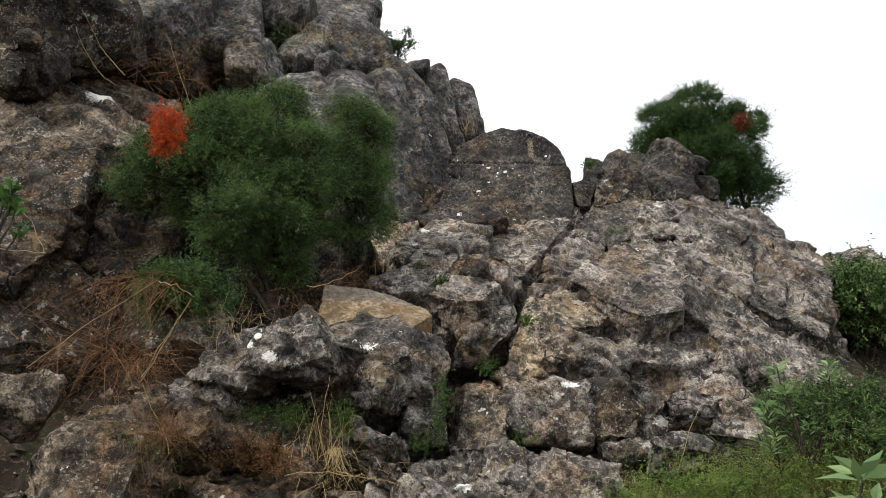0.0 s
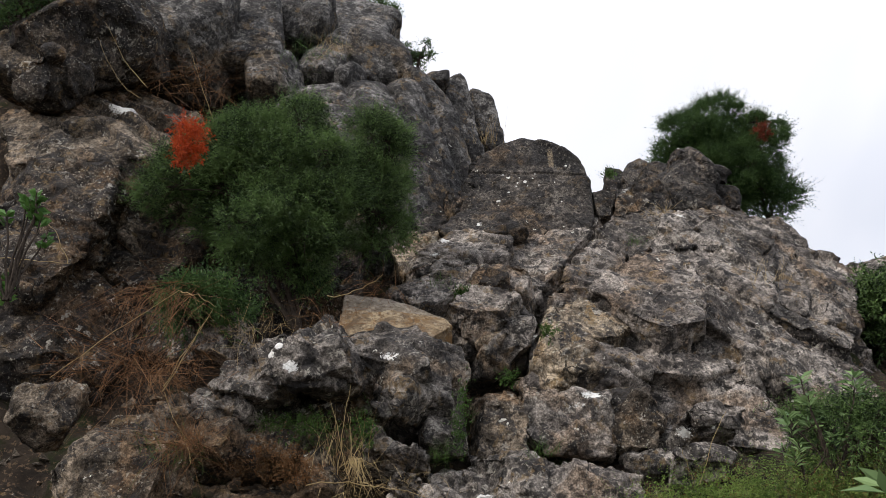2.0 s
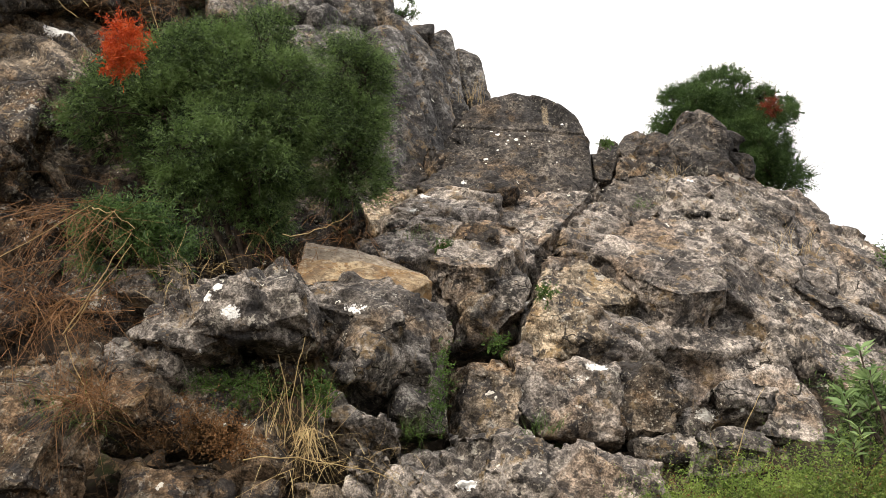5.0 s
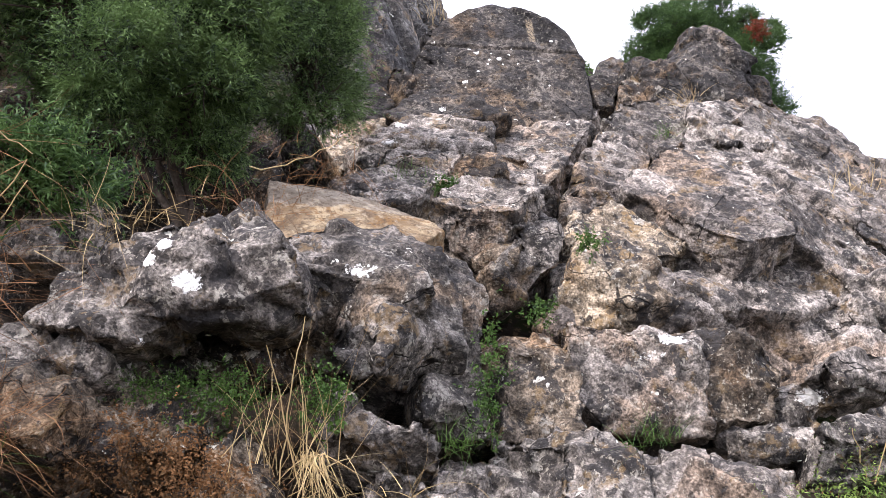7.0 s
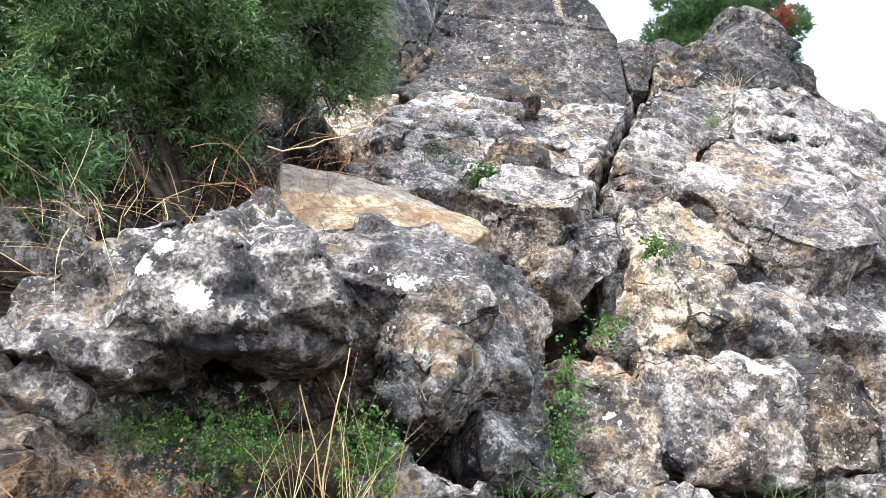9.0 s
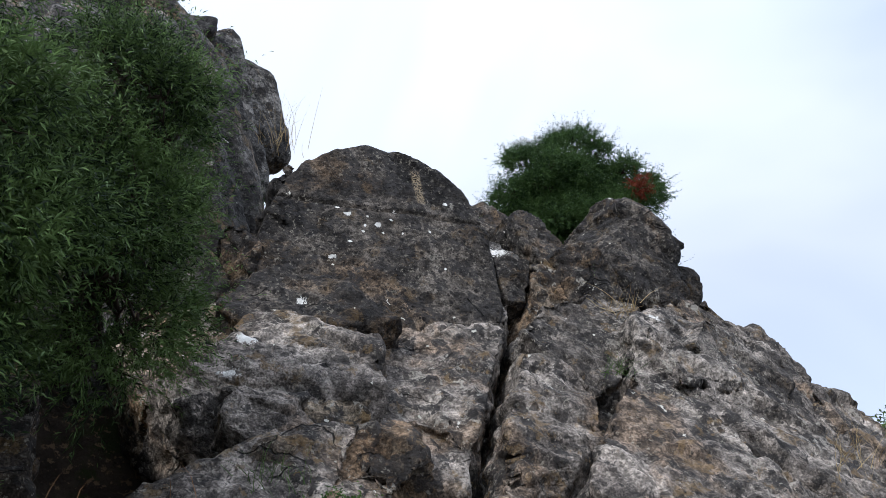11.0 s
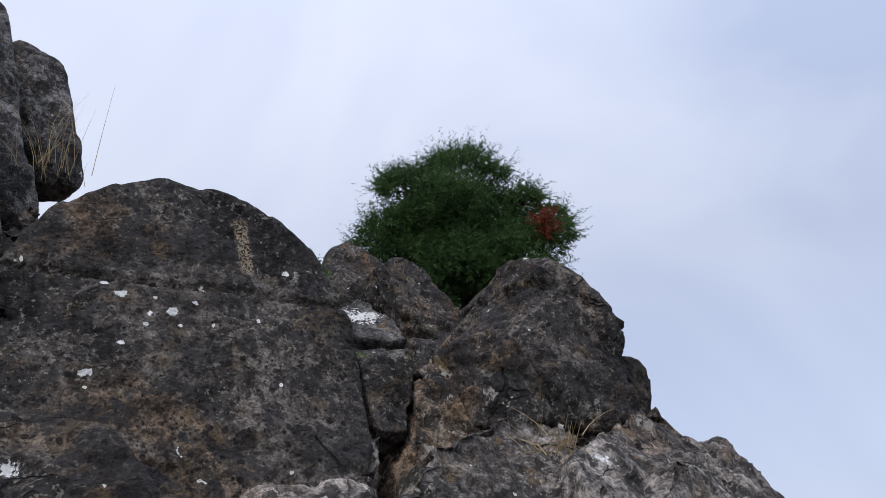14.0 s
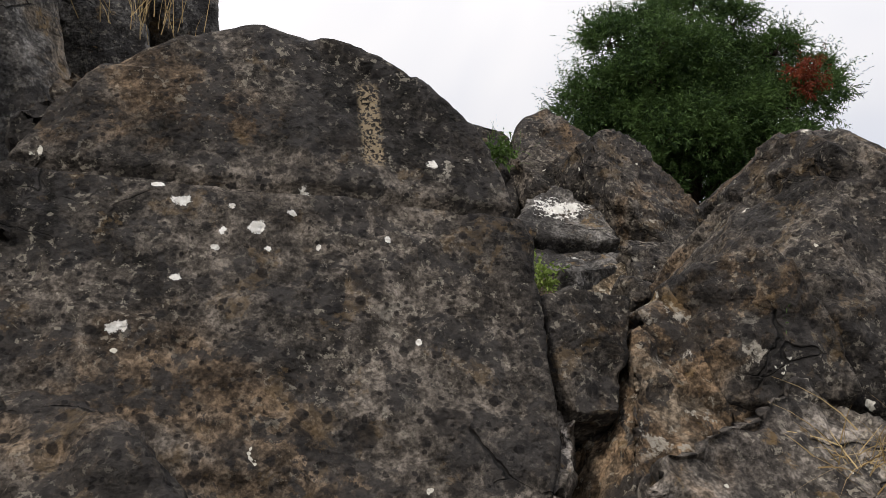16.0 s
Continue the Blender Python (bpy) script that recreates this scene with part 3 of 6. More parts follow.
def shrub(name, root, crown, radii, seed, label, clumps, size, per_clump, leaf, material, twig=0.10, leaf_count=14, withered=(), trim=None, withered_material=None, hollows=(), limbs=ROUND):
    """A shrub: forked stems from the root, clumps of leafy twigs round the crown's middle, and withered red twigs where given."""
    rng = np.random.default_rng(seed)
    ob = thing(name, root, label, "shrub")
    root, crown = np.array(root, float), np.array(crown, float) - np.array(root, float)
    c, r = lobes(rng, radii, clumps, size, limbs)
    if trim:
        beyond = c @ np.array(trim[:3]) - trim[3]
        c = c - np.maximum(beyond, 0)[:, None] * np.array(trim[:3]) * 1.3
    for x, y, z, reach in hollows:
        open_side = np.linalg.norm(c - np.array((x, y, z)), axis=1) > reach
        c, r = c[open_side], r[open_side]
    clumps = len(c)
    c = c + crown
    paths, rads = [], []
    for k in range(5):
        end = crown + unit(rng.normal(size=3)) * np.array(radii) * 0.35
        t = np.linspace(0, 1, 7)[:, None]
        paths.append(end * t + rng.normal(size=(7, 3)) * 0.03 * t)
        rads.append(np.linspace(0.017, 0.008, 7))
    stems = len(paths)
    for k in range(clumps):
        s = paths[k % stems][4 + k % 3]
        t = np.linspace(0, 1, 6)[:, None]
        paths.append(s + (c[k] - s) * t + rng.normal(size=(6, 3)) * 0.02 * t)
        rads.append(np.linspace(0.009, 0.003, 6))
        for _ in range(7):
            e = c[k] + unit(rng.normal(size=3)) * r[k] * 0.9
            paths.append(c[k] + (e - c[k]) * np.linspace(0, 1, 4)[:, None] + rng.normal(size=(4, 3)) * 0.008)
            rads.append(np.linspace(0.004, 0.0015, 4))
    v, f = tubes(paths[:stems], rads[:stems], 7)
    mesh_object("stem", v, f, BARK, parent=ob)
    v, f = tubes(paths[stems:], rads[stems:], 4)
    mesh_object("branchwork", v, f, BARK, parent=ob)
    n = clumps * per_clump
    k = np.repeat(np.arange(clumps), per_clump)
    axis = unit((c - crown) / np.array(radii) * 0.7 + np.array((0, -0.10, 0.6)))
    out = unit(axis[k] * 0.75 + unit(rng.normal(size=(n, 3))))
    at = c[k] + out * (r[k] * (0.35 + 0.65 * rng.uniform(0, 1, n) ** 0.5))[:, None] * np.array((1.1, 1.1, 0.8))
    way = unit(out + axis[k] * 0.5 + rng.normal(size=(n, 3)) * 0.3)
    bad = np.zeros(n, bool)
    for x, y, z, reach in withered:
        bad |= np.linalg.norm(at - (np.array((x, y, z)) - root), axis=1) < reach
    v, f = sprays(at[~bad], way[~bad], rng, twig, leaf_count, *leaf)
    mesh_object("crown", v, f, material, False, ob)
    for x, y, z, reach in withered:
        m = max(14, int(950 * reach))
        at = np.array((x, y, z)) - root + unit(rng.normal(size=(m, 3))) * (reach * rng.uniform(0, 1, (m, 1)) ** 0.5)
        v, f = sprays(at, unit(rng.normal(size=(m, 3)) + (0, -0.3, 0.2)), rng, twig * 0.8, leaf_count, *leaf)
        tagged(mesh_object("withered_spray", v, f, withered_material or LEAF_RED, False, ob), "withered orange-red leafy twigs")
    return ob


def blades(root, way, length, width, bend, rng, steps=5):
    """Grass blades: narrow bent ribbons, each folded along its middle by its own turn."""
    n = len(root)
    t = np.linspace(0, 1, steps)[None, :, None]
    sag = unit(rng.normal(size=(n, 1, 3)) * (1, 1, 0.2) + np.array((0, 0, -0.9)))
    length = np.broadcast_to(length, n)[:, None, None]
    line = root[:, None] + length * (way[:, None] * t + sag * bend * t**2)
    side = unit(np.cross(way, rng.normal(size=(n, 3))))[:, None] * (width * (1.0 - 0.85 * t)) / 2
    v = np.stack([line - side, line + side], 2).reshape(-1, 3)
    k = np.arange(n)[:, None, None] * steps * 2 + np.arange(steps - 1)[None, :, None] * 2
    f = (k + np.array((0, 1, 3, 2))).reshape(-1, 4)
    return v, f


def tuft(name, place, seed, label, count, length, material, spread=0.10, width=0.004, lean=(0, -0.25, 0.7), bend=0.45, loose=0.6, category="grass"):
    """A tuft of grass: many bent blades from a small patch."""
    rng = np.random.default_rng(seed)
    root = rng.normal(size=(count, 3)) * (spread, spread * 0.6, spread * 0.35)
    way = unit(np.array(lean) + rng.normal(size=(count, 3)) * loose)
    v, f = blades(root, way, length * rng.uniform(0.45, 1.15, count), width, bend, rng)
    ob = mesh_object(name, v, f, material, False)
    ob.location = place
    return tagged(ob, label, category, "", "stuff")


def stalk(place, tip, seed, label="single dry straw-coloured grass stalk", radius=0.0022, sag=0.04):
    rng = np.random.default_rng(seed)
    t = np.linspace(0, 1, 9)[:, None]
    end = np.array(tip, float) - np.array(place, float)
    line = end * t + np.array((0, 0, 1.0)) * sag * 4 * t * (1 - t) + rng.normal(size=(9, 3)) * 0.004
    v, f = tubes([line], [np.linspace(radius, radius * 0.5, 9)], 4)
    ob = mesh_object("grass_stalk", v, f, STRAW)
    ob.location = place
    return tagged(ob, label, "grass", "dry stalks")


def herb(name, place, radii, seed, label, count, material, leaf=(0.012, 0.007, 1.2), twig=0.03, leaf_count=7, category="plant"):
    """A low cushion of small leaves."""
    rng = np.random.default_rng(seed)
    at = rng.normal(size=(count, 3)) * np.array(radii) * 0.5
    v, f = sprays(at, unit(rng.normal(size=(count, 3)) * 0.6 + (0, -0.5, 0.6)), rng, twig, leaf_count, *leaf)
    ob = mesh_object(name, v, f, material, False)
    ob.location = place
    return tagged(ob, label, category, "", "stuff")


LABELS = {
    "L_face": ("weathered grey limestone face of the outcrop, pitted and cracked", "outcrop faces"),
    "L_slab": ("brown-grey sloping limestone slab with black crusts", "outcrop slabs"),
    "L_dome": ("dark grey limestone wall speckled with white lichen", "dome"),
    "L_cap": ("rounded dark limestone cap split off by a level crack", "dome"),
    "L_wedge": ("dark block of limestone jammed in an open crack", ""),
    "L_knob": ("rounded knob of grey limestone standing on the outcrop", "knob"),
    "L_gully": ("broken grey limestone block in the gully behind the dome", "gully stones"),
    "L_white": ("limestone block with a broad white lichen crust on top", "gully stones"),
    "L_long": ("long overhanging limestone boulder with white lichen patches", "stepped boulders"),
    "L_mid": ("lichen-crusted grey limestone boulder with a broken front", "stepped boulders"),
    "L_tan": ("freshly split tan stone slab leaning on the boulders", ""),
    "L_ledge": ("small angular limestone ledge stone beside the crack", "ledge stones"),
    "L_brown": ("brownish lumpy limestone mound with ochre lichen", "stepped boulders"),
    "L_ledge2": ("square-edged limestone boulder forming a low step", "stepped boulders"),
    "L_tilt": ("tilted slab of dark limestone wedged under boulders", "stepped boulders"),
    "L_small": ("small grey limestone block at the foot of the face", "foot stones"),
    "L_front": ("low knobbly limestone boulder with pale lichen in front", "front ridge"),
    "L_point": ("pointed brown-grey stone standing in dry grass", "bank stones"),
    "L_stone": ("loose brownish limestone lump on the stony bank", "bank stones"),
    "L_hole": ("pale limestone boulder with a dark hollow in its side", "bank stones"),
    "L_cliff": ("grey water-worn limestone rib of the upper cliff", "cliff ribs"),
    "L_bank": ("dark brown-grey bedrock bank behind the shrub", "bank rocks"),
    "L_far": ("far grey limestone ridge beyond the outcrop", "far rocks"),
}

# ---- the ground ----


def slope(x, y):
    """Height of the hillside under the stones."""
    knots_y = [-4000, -40, -2, 1.6, 3.2, 4.2, 5.2, 6.2, 7.0, 9.0, 12, 60, 4000]
    knots_z = [-900, -18, -0.5, 0.05, 1.08, 1.42, 2.3, 3.1, 3.95, 4.5, 3.2, -18, -900]
    z = np.interp(y, knots_y, knots_z)
    left = np.clip(-(x + 0.6) / 2.2, 0, 1.6)
    right = np.clip((x - 1.9) / 1.5, 0, 40)
    return z + left * np.clip((y - 3.2) * 0.55, 0, 1.4) - right * 0.8 * np.clip((y + 2) / 6, 0, 1)


def ground_height(x, y):
    p = np.stack([x, y, slope(x, y)], 1)
    return p[:, 2] + 0.12 * fractal(p * 1.6, 4, 0.5, 71) + 0.05 * facets(p * 5.0, 5) + 0.015 * fractal(p * 14, 3, 0.5, 8)


def ground():
    inner = np.linspace(-4, 4, 321)
    far = np.array([8, 14, 25, 50, 110, 300, 900, 2500])
    xs = np.concatenate([-far[::-1], inner, far])
    ys = np.concatenate([-far[::-1], np.linspace(-5, 2.4, 75), np.linspace(2.5, 10, 301), far + 10])
    gx, gy = np.meshgrid(xs, ys, indexing="ij")
    p = np.stack([gx.ravel(), gy.ravel(), ground_height(gx.ravel(), gy.ravel())], 1)
    n = np.arange(gx.size).reshape(gx.shape)
    f = np.stack([n[:-1, :-1], n[1:, :-1], n[1:, 1:], n[:-1, 1:]], -1).reshape(-1, 4)
    return tagged(mesh_object("ground", p, f, SOIL), "steep stony hillside with dark soil and moss", "ground", "", "structure")


ground()

# ---- the stones ----

# the main buttress
rock("rock_mass", (1.13, 5.57, 2.06), (1.62, 1.20, 2.15), 12, 42, 0, 1, res=0.016, cuts=4, form=0.4, grooves=((0.8, 0, -0.6, -0.55, 0.014, 0.05), (0.55, 0, 0.83, 0.28, 0.012, 0.03), (0.62, 0, 0.78, -0.22, 0.010, 0.03)), chips=((-0.86, 0, 0.51, 0.62), (0, -0.9, -0.43, 0.69)), label="L_face")
rock("rock_mass", (0.83, 5.09, 2.19), (1.00, 0.50, 0.71), 14, 36, 14, 2, label="L_face", form=0.35)
mass_d = rock("rock_mass", (1.85, 5.72, 2.46), (0.95, 0.80, 1.79), 22, 40, 12, 3, label="L_face", form=0.35)
rock("rock_mass", (1.33, 6.0, 3.08), (0.90, 0.50, 0.98), 0, 42, -8, 4, cuts=5, tone=2, form=0.45, chips=((-0.87, 0, 0.49, 0.33),), label="L_face")
rock("rock_mass", (1.78, 6.06, 3.18), (0.61, 0.50, 0.79), 14, 40, 8, 5, label="L_face", form=0.35)
slab_b = rock("rock_slab", (-0.04, 5.73, 3.06), (0.72, 0.40, 0.55), -4, 46, 4, 7, tone=0, label="L_slab")
rock("rock_slab", (0.00, 5.14, 2.68), (0.59, 0.35, 0.42), 0, 44, -8, 8, tone=1, label="L_slab")
flakes(mass_d, (1.85, 5.72, 2.46), (0.95, 0.80, 1.79), 22, 40, 12, 203, 6, (0.4, 0.9))
flakes(slab_b, (-0.10, 5.73, 3.06), (0.60, 0.40, 0.55), -4, 46, 4, 204, 4, tone=0, proud=(-0.03, 0.01))
rock("rock_slab", (0.51, 5.92, 3.12), (1.02, 0.35, 1.25), -6, 48, 0, 6, label="L_slab", tone=0, grooves=((0.3, 0, 1, 0.05, 0.008, 0.02),), res=0.013, form=0.14, sharp=150, cuts=4,
     chips=((-0.98, -0.09, -0.16, 0.476), (-0.67, -0.1, -0.73, 0.453), (0.93, -0.06, -0.37, 0.263), (0.94, -0.03, -0.34, 0.271), (-0.23, -0.0, 0.97, 0.483), (-0.59, -0.08, 0.8, 0.489)))
rock("rock_slab", (0.02, 5.83, 3.12), (0.65, 0.35, 0.80), -8, 46, 0, 7, label="L_slab", tone=3, res=0.013, form=0.14, sharp=150, cuts=4,
     chips=((-0.99, -0.04, -0.1, 0.304), (-0.7, -0.02, -0.72, 0.364), (0.04, -0.08, -1.0, 0.398), (0.96, -0.01, -0.29, 0.313), (0.96, -0.06, 0.26, 0.311), (0.36, -0.04, 0.93, 0.328), (-0.73, -0.01, 0.68, 0.357)))
rock("rock_slab", (-0.16, 5.13, 2.70), (0.56, 0.30, 0.45), -4, 44, 0, 8, label="L_slab", tone=0, res=0.013, form=0.14, sharp=150, cuts=4,
     chips=((-0.58, -0.03, -0.81, 0.212), (0.23, -0.11, -0.97, 0.218), (0.85, -0.02, -0.53, 0.163), (0.94, -0.08, -0.33, 0.197), (-0.11, -0.01, 0.99, 0.189), (-0.5, -0.03, 0.87, 0.127), (-0.66, -0.12, 0.74, 0.155)))
rock("rock_slab", (0.27, 5.28, 2.79), (0.35, 0.30, 0.28), -2, 36, 0, 9, label="L_slab", tone=0, res=0.013, form=0.14, sharp=150, cuts=4,
     chips=((-0.99, -0.06, -0.13, 0.167), (-0.6, -0.04, -0.8, 0.15), (0.11, -0.02, -0.99, 0.132), (0.96, -0.1, -0.26, 0.151), (0.24, -0.0, 0.97, 0.144), (-0.29, -0.06, 0.95, 0.125)))
rock("rock_slab", (0.14, 4.86, 2.55), (0.41, 0.30, 0.29), -4, 44, 0, 17, label="L_slab", tone=0, res=0.013, form=0.14, sharp=150, cuts=4,
     chips=((-0.48, -0.06, -0.87, 0.155), (-0.1, -0.1, -0.99, 0.144), (0.82, -0.11, -0.56, 0.175), (0.8, -0.03, 0.6, 0.174), (0.23, -0.09, 0.97, 0.134), (-0.83, -0.08, 0.56, 0.148)))
rock("rock_mass", (0.77, 5.66, 2.93), (0.66, 0.40, 0.90), 8, 42, 0, 2, label="L_face", res=0.013, form=0.2, sharp=150, cuts=4,
     chips=((0.09, -0.11, -0.99, 0.429), (0.68, -0.11, -0.72, 0.27), (0.91, -0.01, -0.42, 0.234), (0.94, -0.01, 0.34, 0.358), (-0.49, -0.1, 0.87, 0.293), (-0.84, -0.09, 0.54, 0.101), (-0.89, -0.08, 0.46, 0.104), (-0.89, -0.04, 0.45, 0.099)))
rock("rock_mass", (1.21, 6.02, 3.28), (0.62, 0.40, 0.65), 4, 34, 0, 4, label="L_face", tone=2, res=0.013, form=0.2, sharp=150, cuts=4,
     chips=((-0.92, -0.03, -0.39, 0.282), (-0.79, -0.01, -0.61, 0.291), (0.63, -0.05, -0.77, 0.184), (0.9, -0.02, -0.44, 0.185), (0.61, -0.01, 0.79, 0.351), (-0.4, -0.05, 0.91, 0.241), (-0.77, -0.11, 0.63, 0.264)))
rock("rock_mass", (1.09, 5.43, 2.74), (0.73, 0.45, 1.28), 4, 48, 0, 1, label="L_face", res=0.013, form=0.2, sharp=150, cuts=4,
     chips=((-0.91, -0.02, -0.42, 0.39), (-0.61, -0.1, -0.78, 0.532), (0.26, -0.09, -0.96, 0.62), (0.94, -0.03, -0.33, 0.399), (0.99, -0.06, -0.12, 0.35), (1.0, -0.05, 0.01, 0.37), (0.61, -0.08, 0.79, 0.687), (-0.77, -0.09, 0.63, 0.202)))
rock("rock_mass", (1.72, 5.78, 2.97), (1.02, 0.45, 1.57), 18, 40, 0, 5, label="L_face", res=0.013, form=0.2, sharp=150, cuts=4,
     chips=((-1.0, -0.07, -0.03, 0.512), (0.18, -0.09, -0.98, 0.686), (0.84, -0.09, -0.53, 0.284), (0.87, -0.11, -0.48, 0.283), (0.98, -0.09, 0.2, 0.582), (-0.33, -0.11, 0.94, 0.607), (-0.88, -0.0, 0.47, 0.514)))
rock("rock_mass", (1.69, 5.96, 3.23), (0.84, 0.45, 0.52), 16, 34, 0, 18, label="L_face", tone=2, res=0.013, form=0.2, sharp=150, cuts=4,
     chips=((-0.08, -0.02, -1.0, 0.242), (0.72, -0.08, -0.68, 0.349), (0.98, -0.04, -0.17, 0.4), (1.0, -0.02, -0.07, 0.404), (0.27, -0.06, 0.96, 0.302), (-0.41, -0.06, 0.91, 0.18), (-0.75, -0.06, 0.66, 0.188)))
rock("rock_mass", (0.71, 5.12, 2.46), (0.62, 0.40, 0.41), 8, 38, 0, 19, label="L_face", tone=3, res=0.013, form=0.2, sharp=150, cuts=4,
     chips=((-0.74, -0.08, -0.67, 0.321), (0.08, -0.09, -0.99, 0.2), (0.76, -0.06, -0.65, 0.228), (0.96, -0.06, 0.27, 0.309), (-0.08, -0.05, 1.0, 0.189), (-0.5, -0.12, 0.86, 0.19), (-0.91, -0.03, 0.4, 0.236)))
rock("rock_mass", (1.24, 5.18, 2.27), (0.92, 0.45, 0.55), 14, 40, 0, 101, label="L_face", res=0.013, form=0.2, sharp=150, cuts=4,
     chips=((-0.11, -0.07, -0.99, 0.283), (0.4, -0.02, -0.91, 0.241), (0.99, -0.12, -0.08, 0.459), (0.15, -0.11, 0.98, 0.259), (-0.76, -0.06, 0.65, 0.339), (-1.0, -0.08, 0.05, 0.457)))

# the dome and the stones behind it
rock("boulder", (0.47, 6.64, 3.68), (1.01, 1.00, 1.10), -1, 21, 0, 10, tone=4, res=0.011, sharp=50, rough=0.45, form=0.07, grooves=((0.08, 0, 1, 0.14, 0.006, 0.035),), label="L_dome", cuts=0,
     chips=((-1.0, -0.06, -0.01, 0.523), (-0.94, -0.04, -0.34, 0.552), (-0.05, -0.06, -1.0, 0.565), (0.13, -0.02, -0.99, 0.551), (0.93, -0.08, -0.35, 0.609), (1.0, -0.08, 0.05, 0.52), (0.96, -0.07, 0.29, 0.533), (0.8, -0.02, 0.6, 0.531), (0.58, -0.05, 0.81, 0.551), (0.4, -0.03, 0.92, 0.545), (0.23, -0.02, 0.97, 0.546), (-0.32, -0.09, 0.94, 0.546), (-0.55, -0.1, 0.83, 0.525), (-0.71, -0.0, 0.71, 0.473), (-0.91, -0.09, 0.4, 0.495), (-0.95, -0.06, 0.32, 0.48), (0, -0.82, 0.57, 0.72)))
rock("rock_slab", (0.12, 6.23, 3.53), (0.38, 0.30, 0.30), -6, 34, 0, 12, tone=4, res=0.013, rough=0.5, form=0.08, label="L_slab", sharp=90, cuts=0,
     chips=((-0.89, -0.43, -0.18, 0.207), (0.28, -0.55, -0.79, 0.166), (0.54, -0.55, -0.63, 0.181), (0.99, -0.14, -0.01, 0.204), (0.28, -0.01, 0.96, 0.159), (-0.07, -0.35, 0.93, 0.189)))
rock("stone", (1.035, 6.29, 3.66), (0.185, 0.30, 0.25), 2, 18, 0, 13, tone=4, res=0.01, label="L_wedge", rough=0.6, form=0.05, sharp=90, cuts=0,
     chips=((-0.99, -0.06, -0.12, 0.088), (-0.96, -0.16, -0.23, 0.105), (0.04, -0.16, -0.99, 0.135), (0.94, -0.2, -0.26, 0.088), (0.16, -0.04, 0.99, 0.122), (-0.28, -0.06, 0.96, 0.13)))
rock("rock_mass", (1.19, 6.28, 3.54), (0.39, 0.35, 0.48), 6, 24, 0, 14, tone=1, res=0.011, label="L_face", form=0.09, grooves=((0.8, 0, 0.6, 0.05, 0.006, 0.03),), sharp=90, cuts=0,
     chips=((-0.06, -0.03, -1.0, 0.239), (0.31, -0.17, -0.94, 0.256), (0.94, -0.15, -0.3, 0.219), (0.84, -0.22, 0.5, 0.186), (0.77, -0.06, 0.63, 0.181), (-0.53, -0.06, 0.85, 0.198), (-0.91, -0.17, 0.39, 0.147), (-0.94, -0.16, 0.31, 0.14)))
rock("boulder", (1.66, 6.44, 3.89), (0.48, 0.55, 0.76), 0, 14, 10, 15, tone=4, res=0.011, sharp=16, cuts=4, rough=0.8, form=0.2, label="L_knob", chips=((-0.9, -0.1, 0.42, 0.21), (0.8, -0.1, 0.6, 0.22), (-0.6, -0.1, 0.8, 0.31), (-0.2, -0.75, 0.65, 0.32)))
rock("boulder", (1.80, 6.42, 3.63), (0.48, 0.50, 0.48), 14, 12, 14, 26, tone=4, res=0.011, sharp=14, cuts=5, rough=0.8, form=0.2, label="L_knob")
rock("boulder", (1.40, 6.28, 3.71), (0.27, 0.34, 0.32), -16, 10, -16, 16, tone=4, res=0.011, sharp=16, cuts=4, rough=0.8, form=0.2, label="L_knob")
rock("stone", (1.93, 6.42, 3.97), (0.18, 0.22, 0.17), 8, 14, 14, 24, tone=4, label="L_gully", sharp=40)
rock("rock_mass", (2.20, 6.28, 3.34), (0.42, 0.40, 0.36), 12, 30, 24, 122, tone=0, res=0.013, form=0.2, label="L_face", cuts=6, chips=((0.65, 0, 0.76, 0.15),))
rock("stone", (1.67, 7.78, 4.38), (0.46, 0.40, 0.79), -4, 40, 0, 20, label="L_gully", tone=4, res=0.014, form=0.10, sharp=90, cuts=0,
     chips=((-0.95, -0.21, -0.21, 0.24), (-0.77, -0.16, -0.61, 0.247), (0.05, -0.18, -0.98, 0.421), (0.89, -0.21, -0.41, 0.363), (0.98, -0.06, 0.19, 0.175), (0.95, -0.15, 0.28, 0.181), (0.83, -0.21, 0.51, 0.231), (-0.52, -0.2, 0.83, 0.373), (-0.93, -0.14, 0.34, 0.264)))
rock("stone", (1.79, 7.50, 4.24), (0.45, 0.40, 0.55), 14, 26, 0, 21, label="L_gully", tone=4, res=0.014, form=0.10, sharp=90, cuts=0,
     chips=((-0.99, -0.04, -0.15, 0.197), (-0.85, -0.16, -0.51, 0.215), (0.09, -0.15, -0.98, 0.29), (0.66, -0.11, -0.74, 0.265), (0.86, -0.05, 0.51, 0.136), (0.76, -0.19, 0.62, 0.158), (0.46, -0.19, 0.86, 0.216), (-0.51, -0.12, 0.85, 0.315)))
rock("stone", (1.50, 7.46, 4.15), (0.34, 0.30, 0.33), -6, 44, 0, 22, label="L_white", tone=5, res=0.014, form=0.10, sharp=90, cuts=0,
     chips=((-0.32, -0.22, -0.92, 0.186), (-0.03, -0.03, -1.0, 0.16), (0.99, -0.01, 0.13, 0.143), (0.78, -0.23, 0.58, 0.138), (-0.64, -0.04, 0.77, 0.122), (-0.93, -0.03, 0.37, 0.117)))
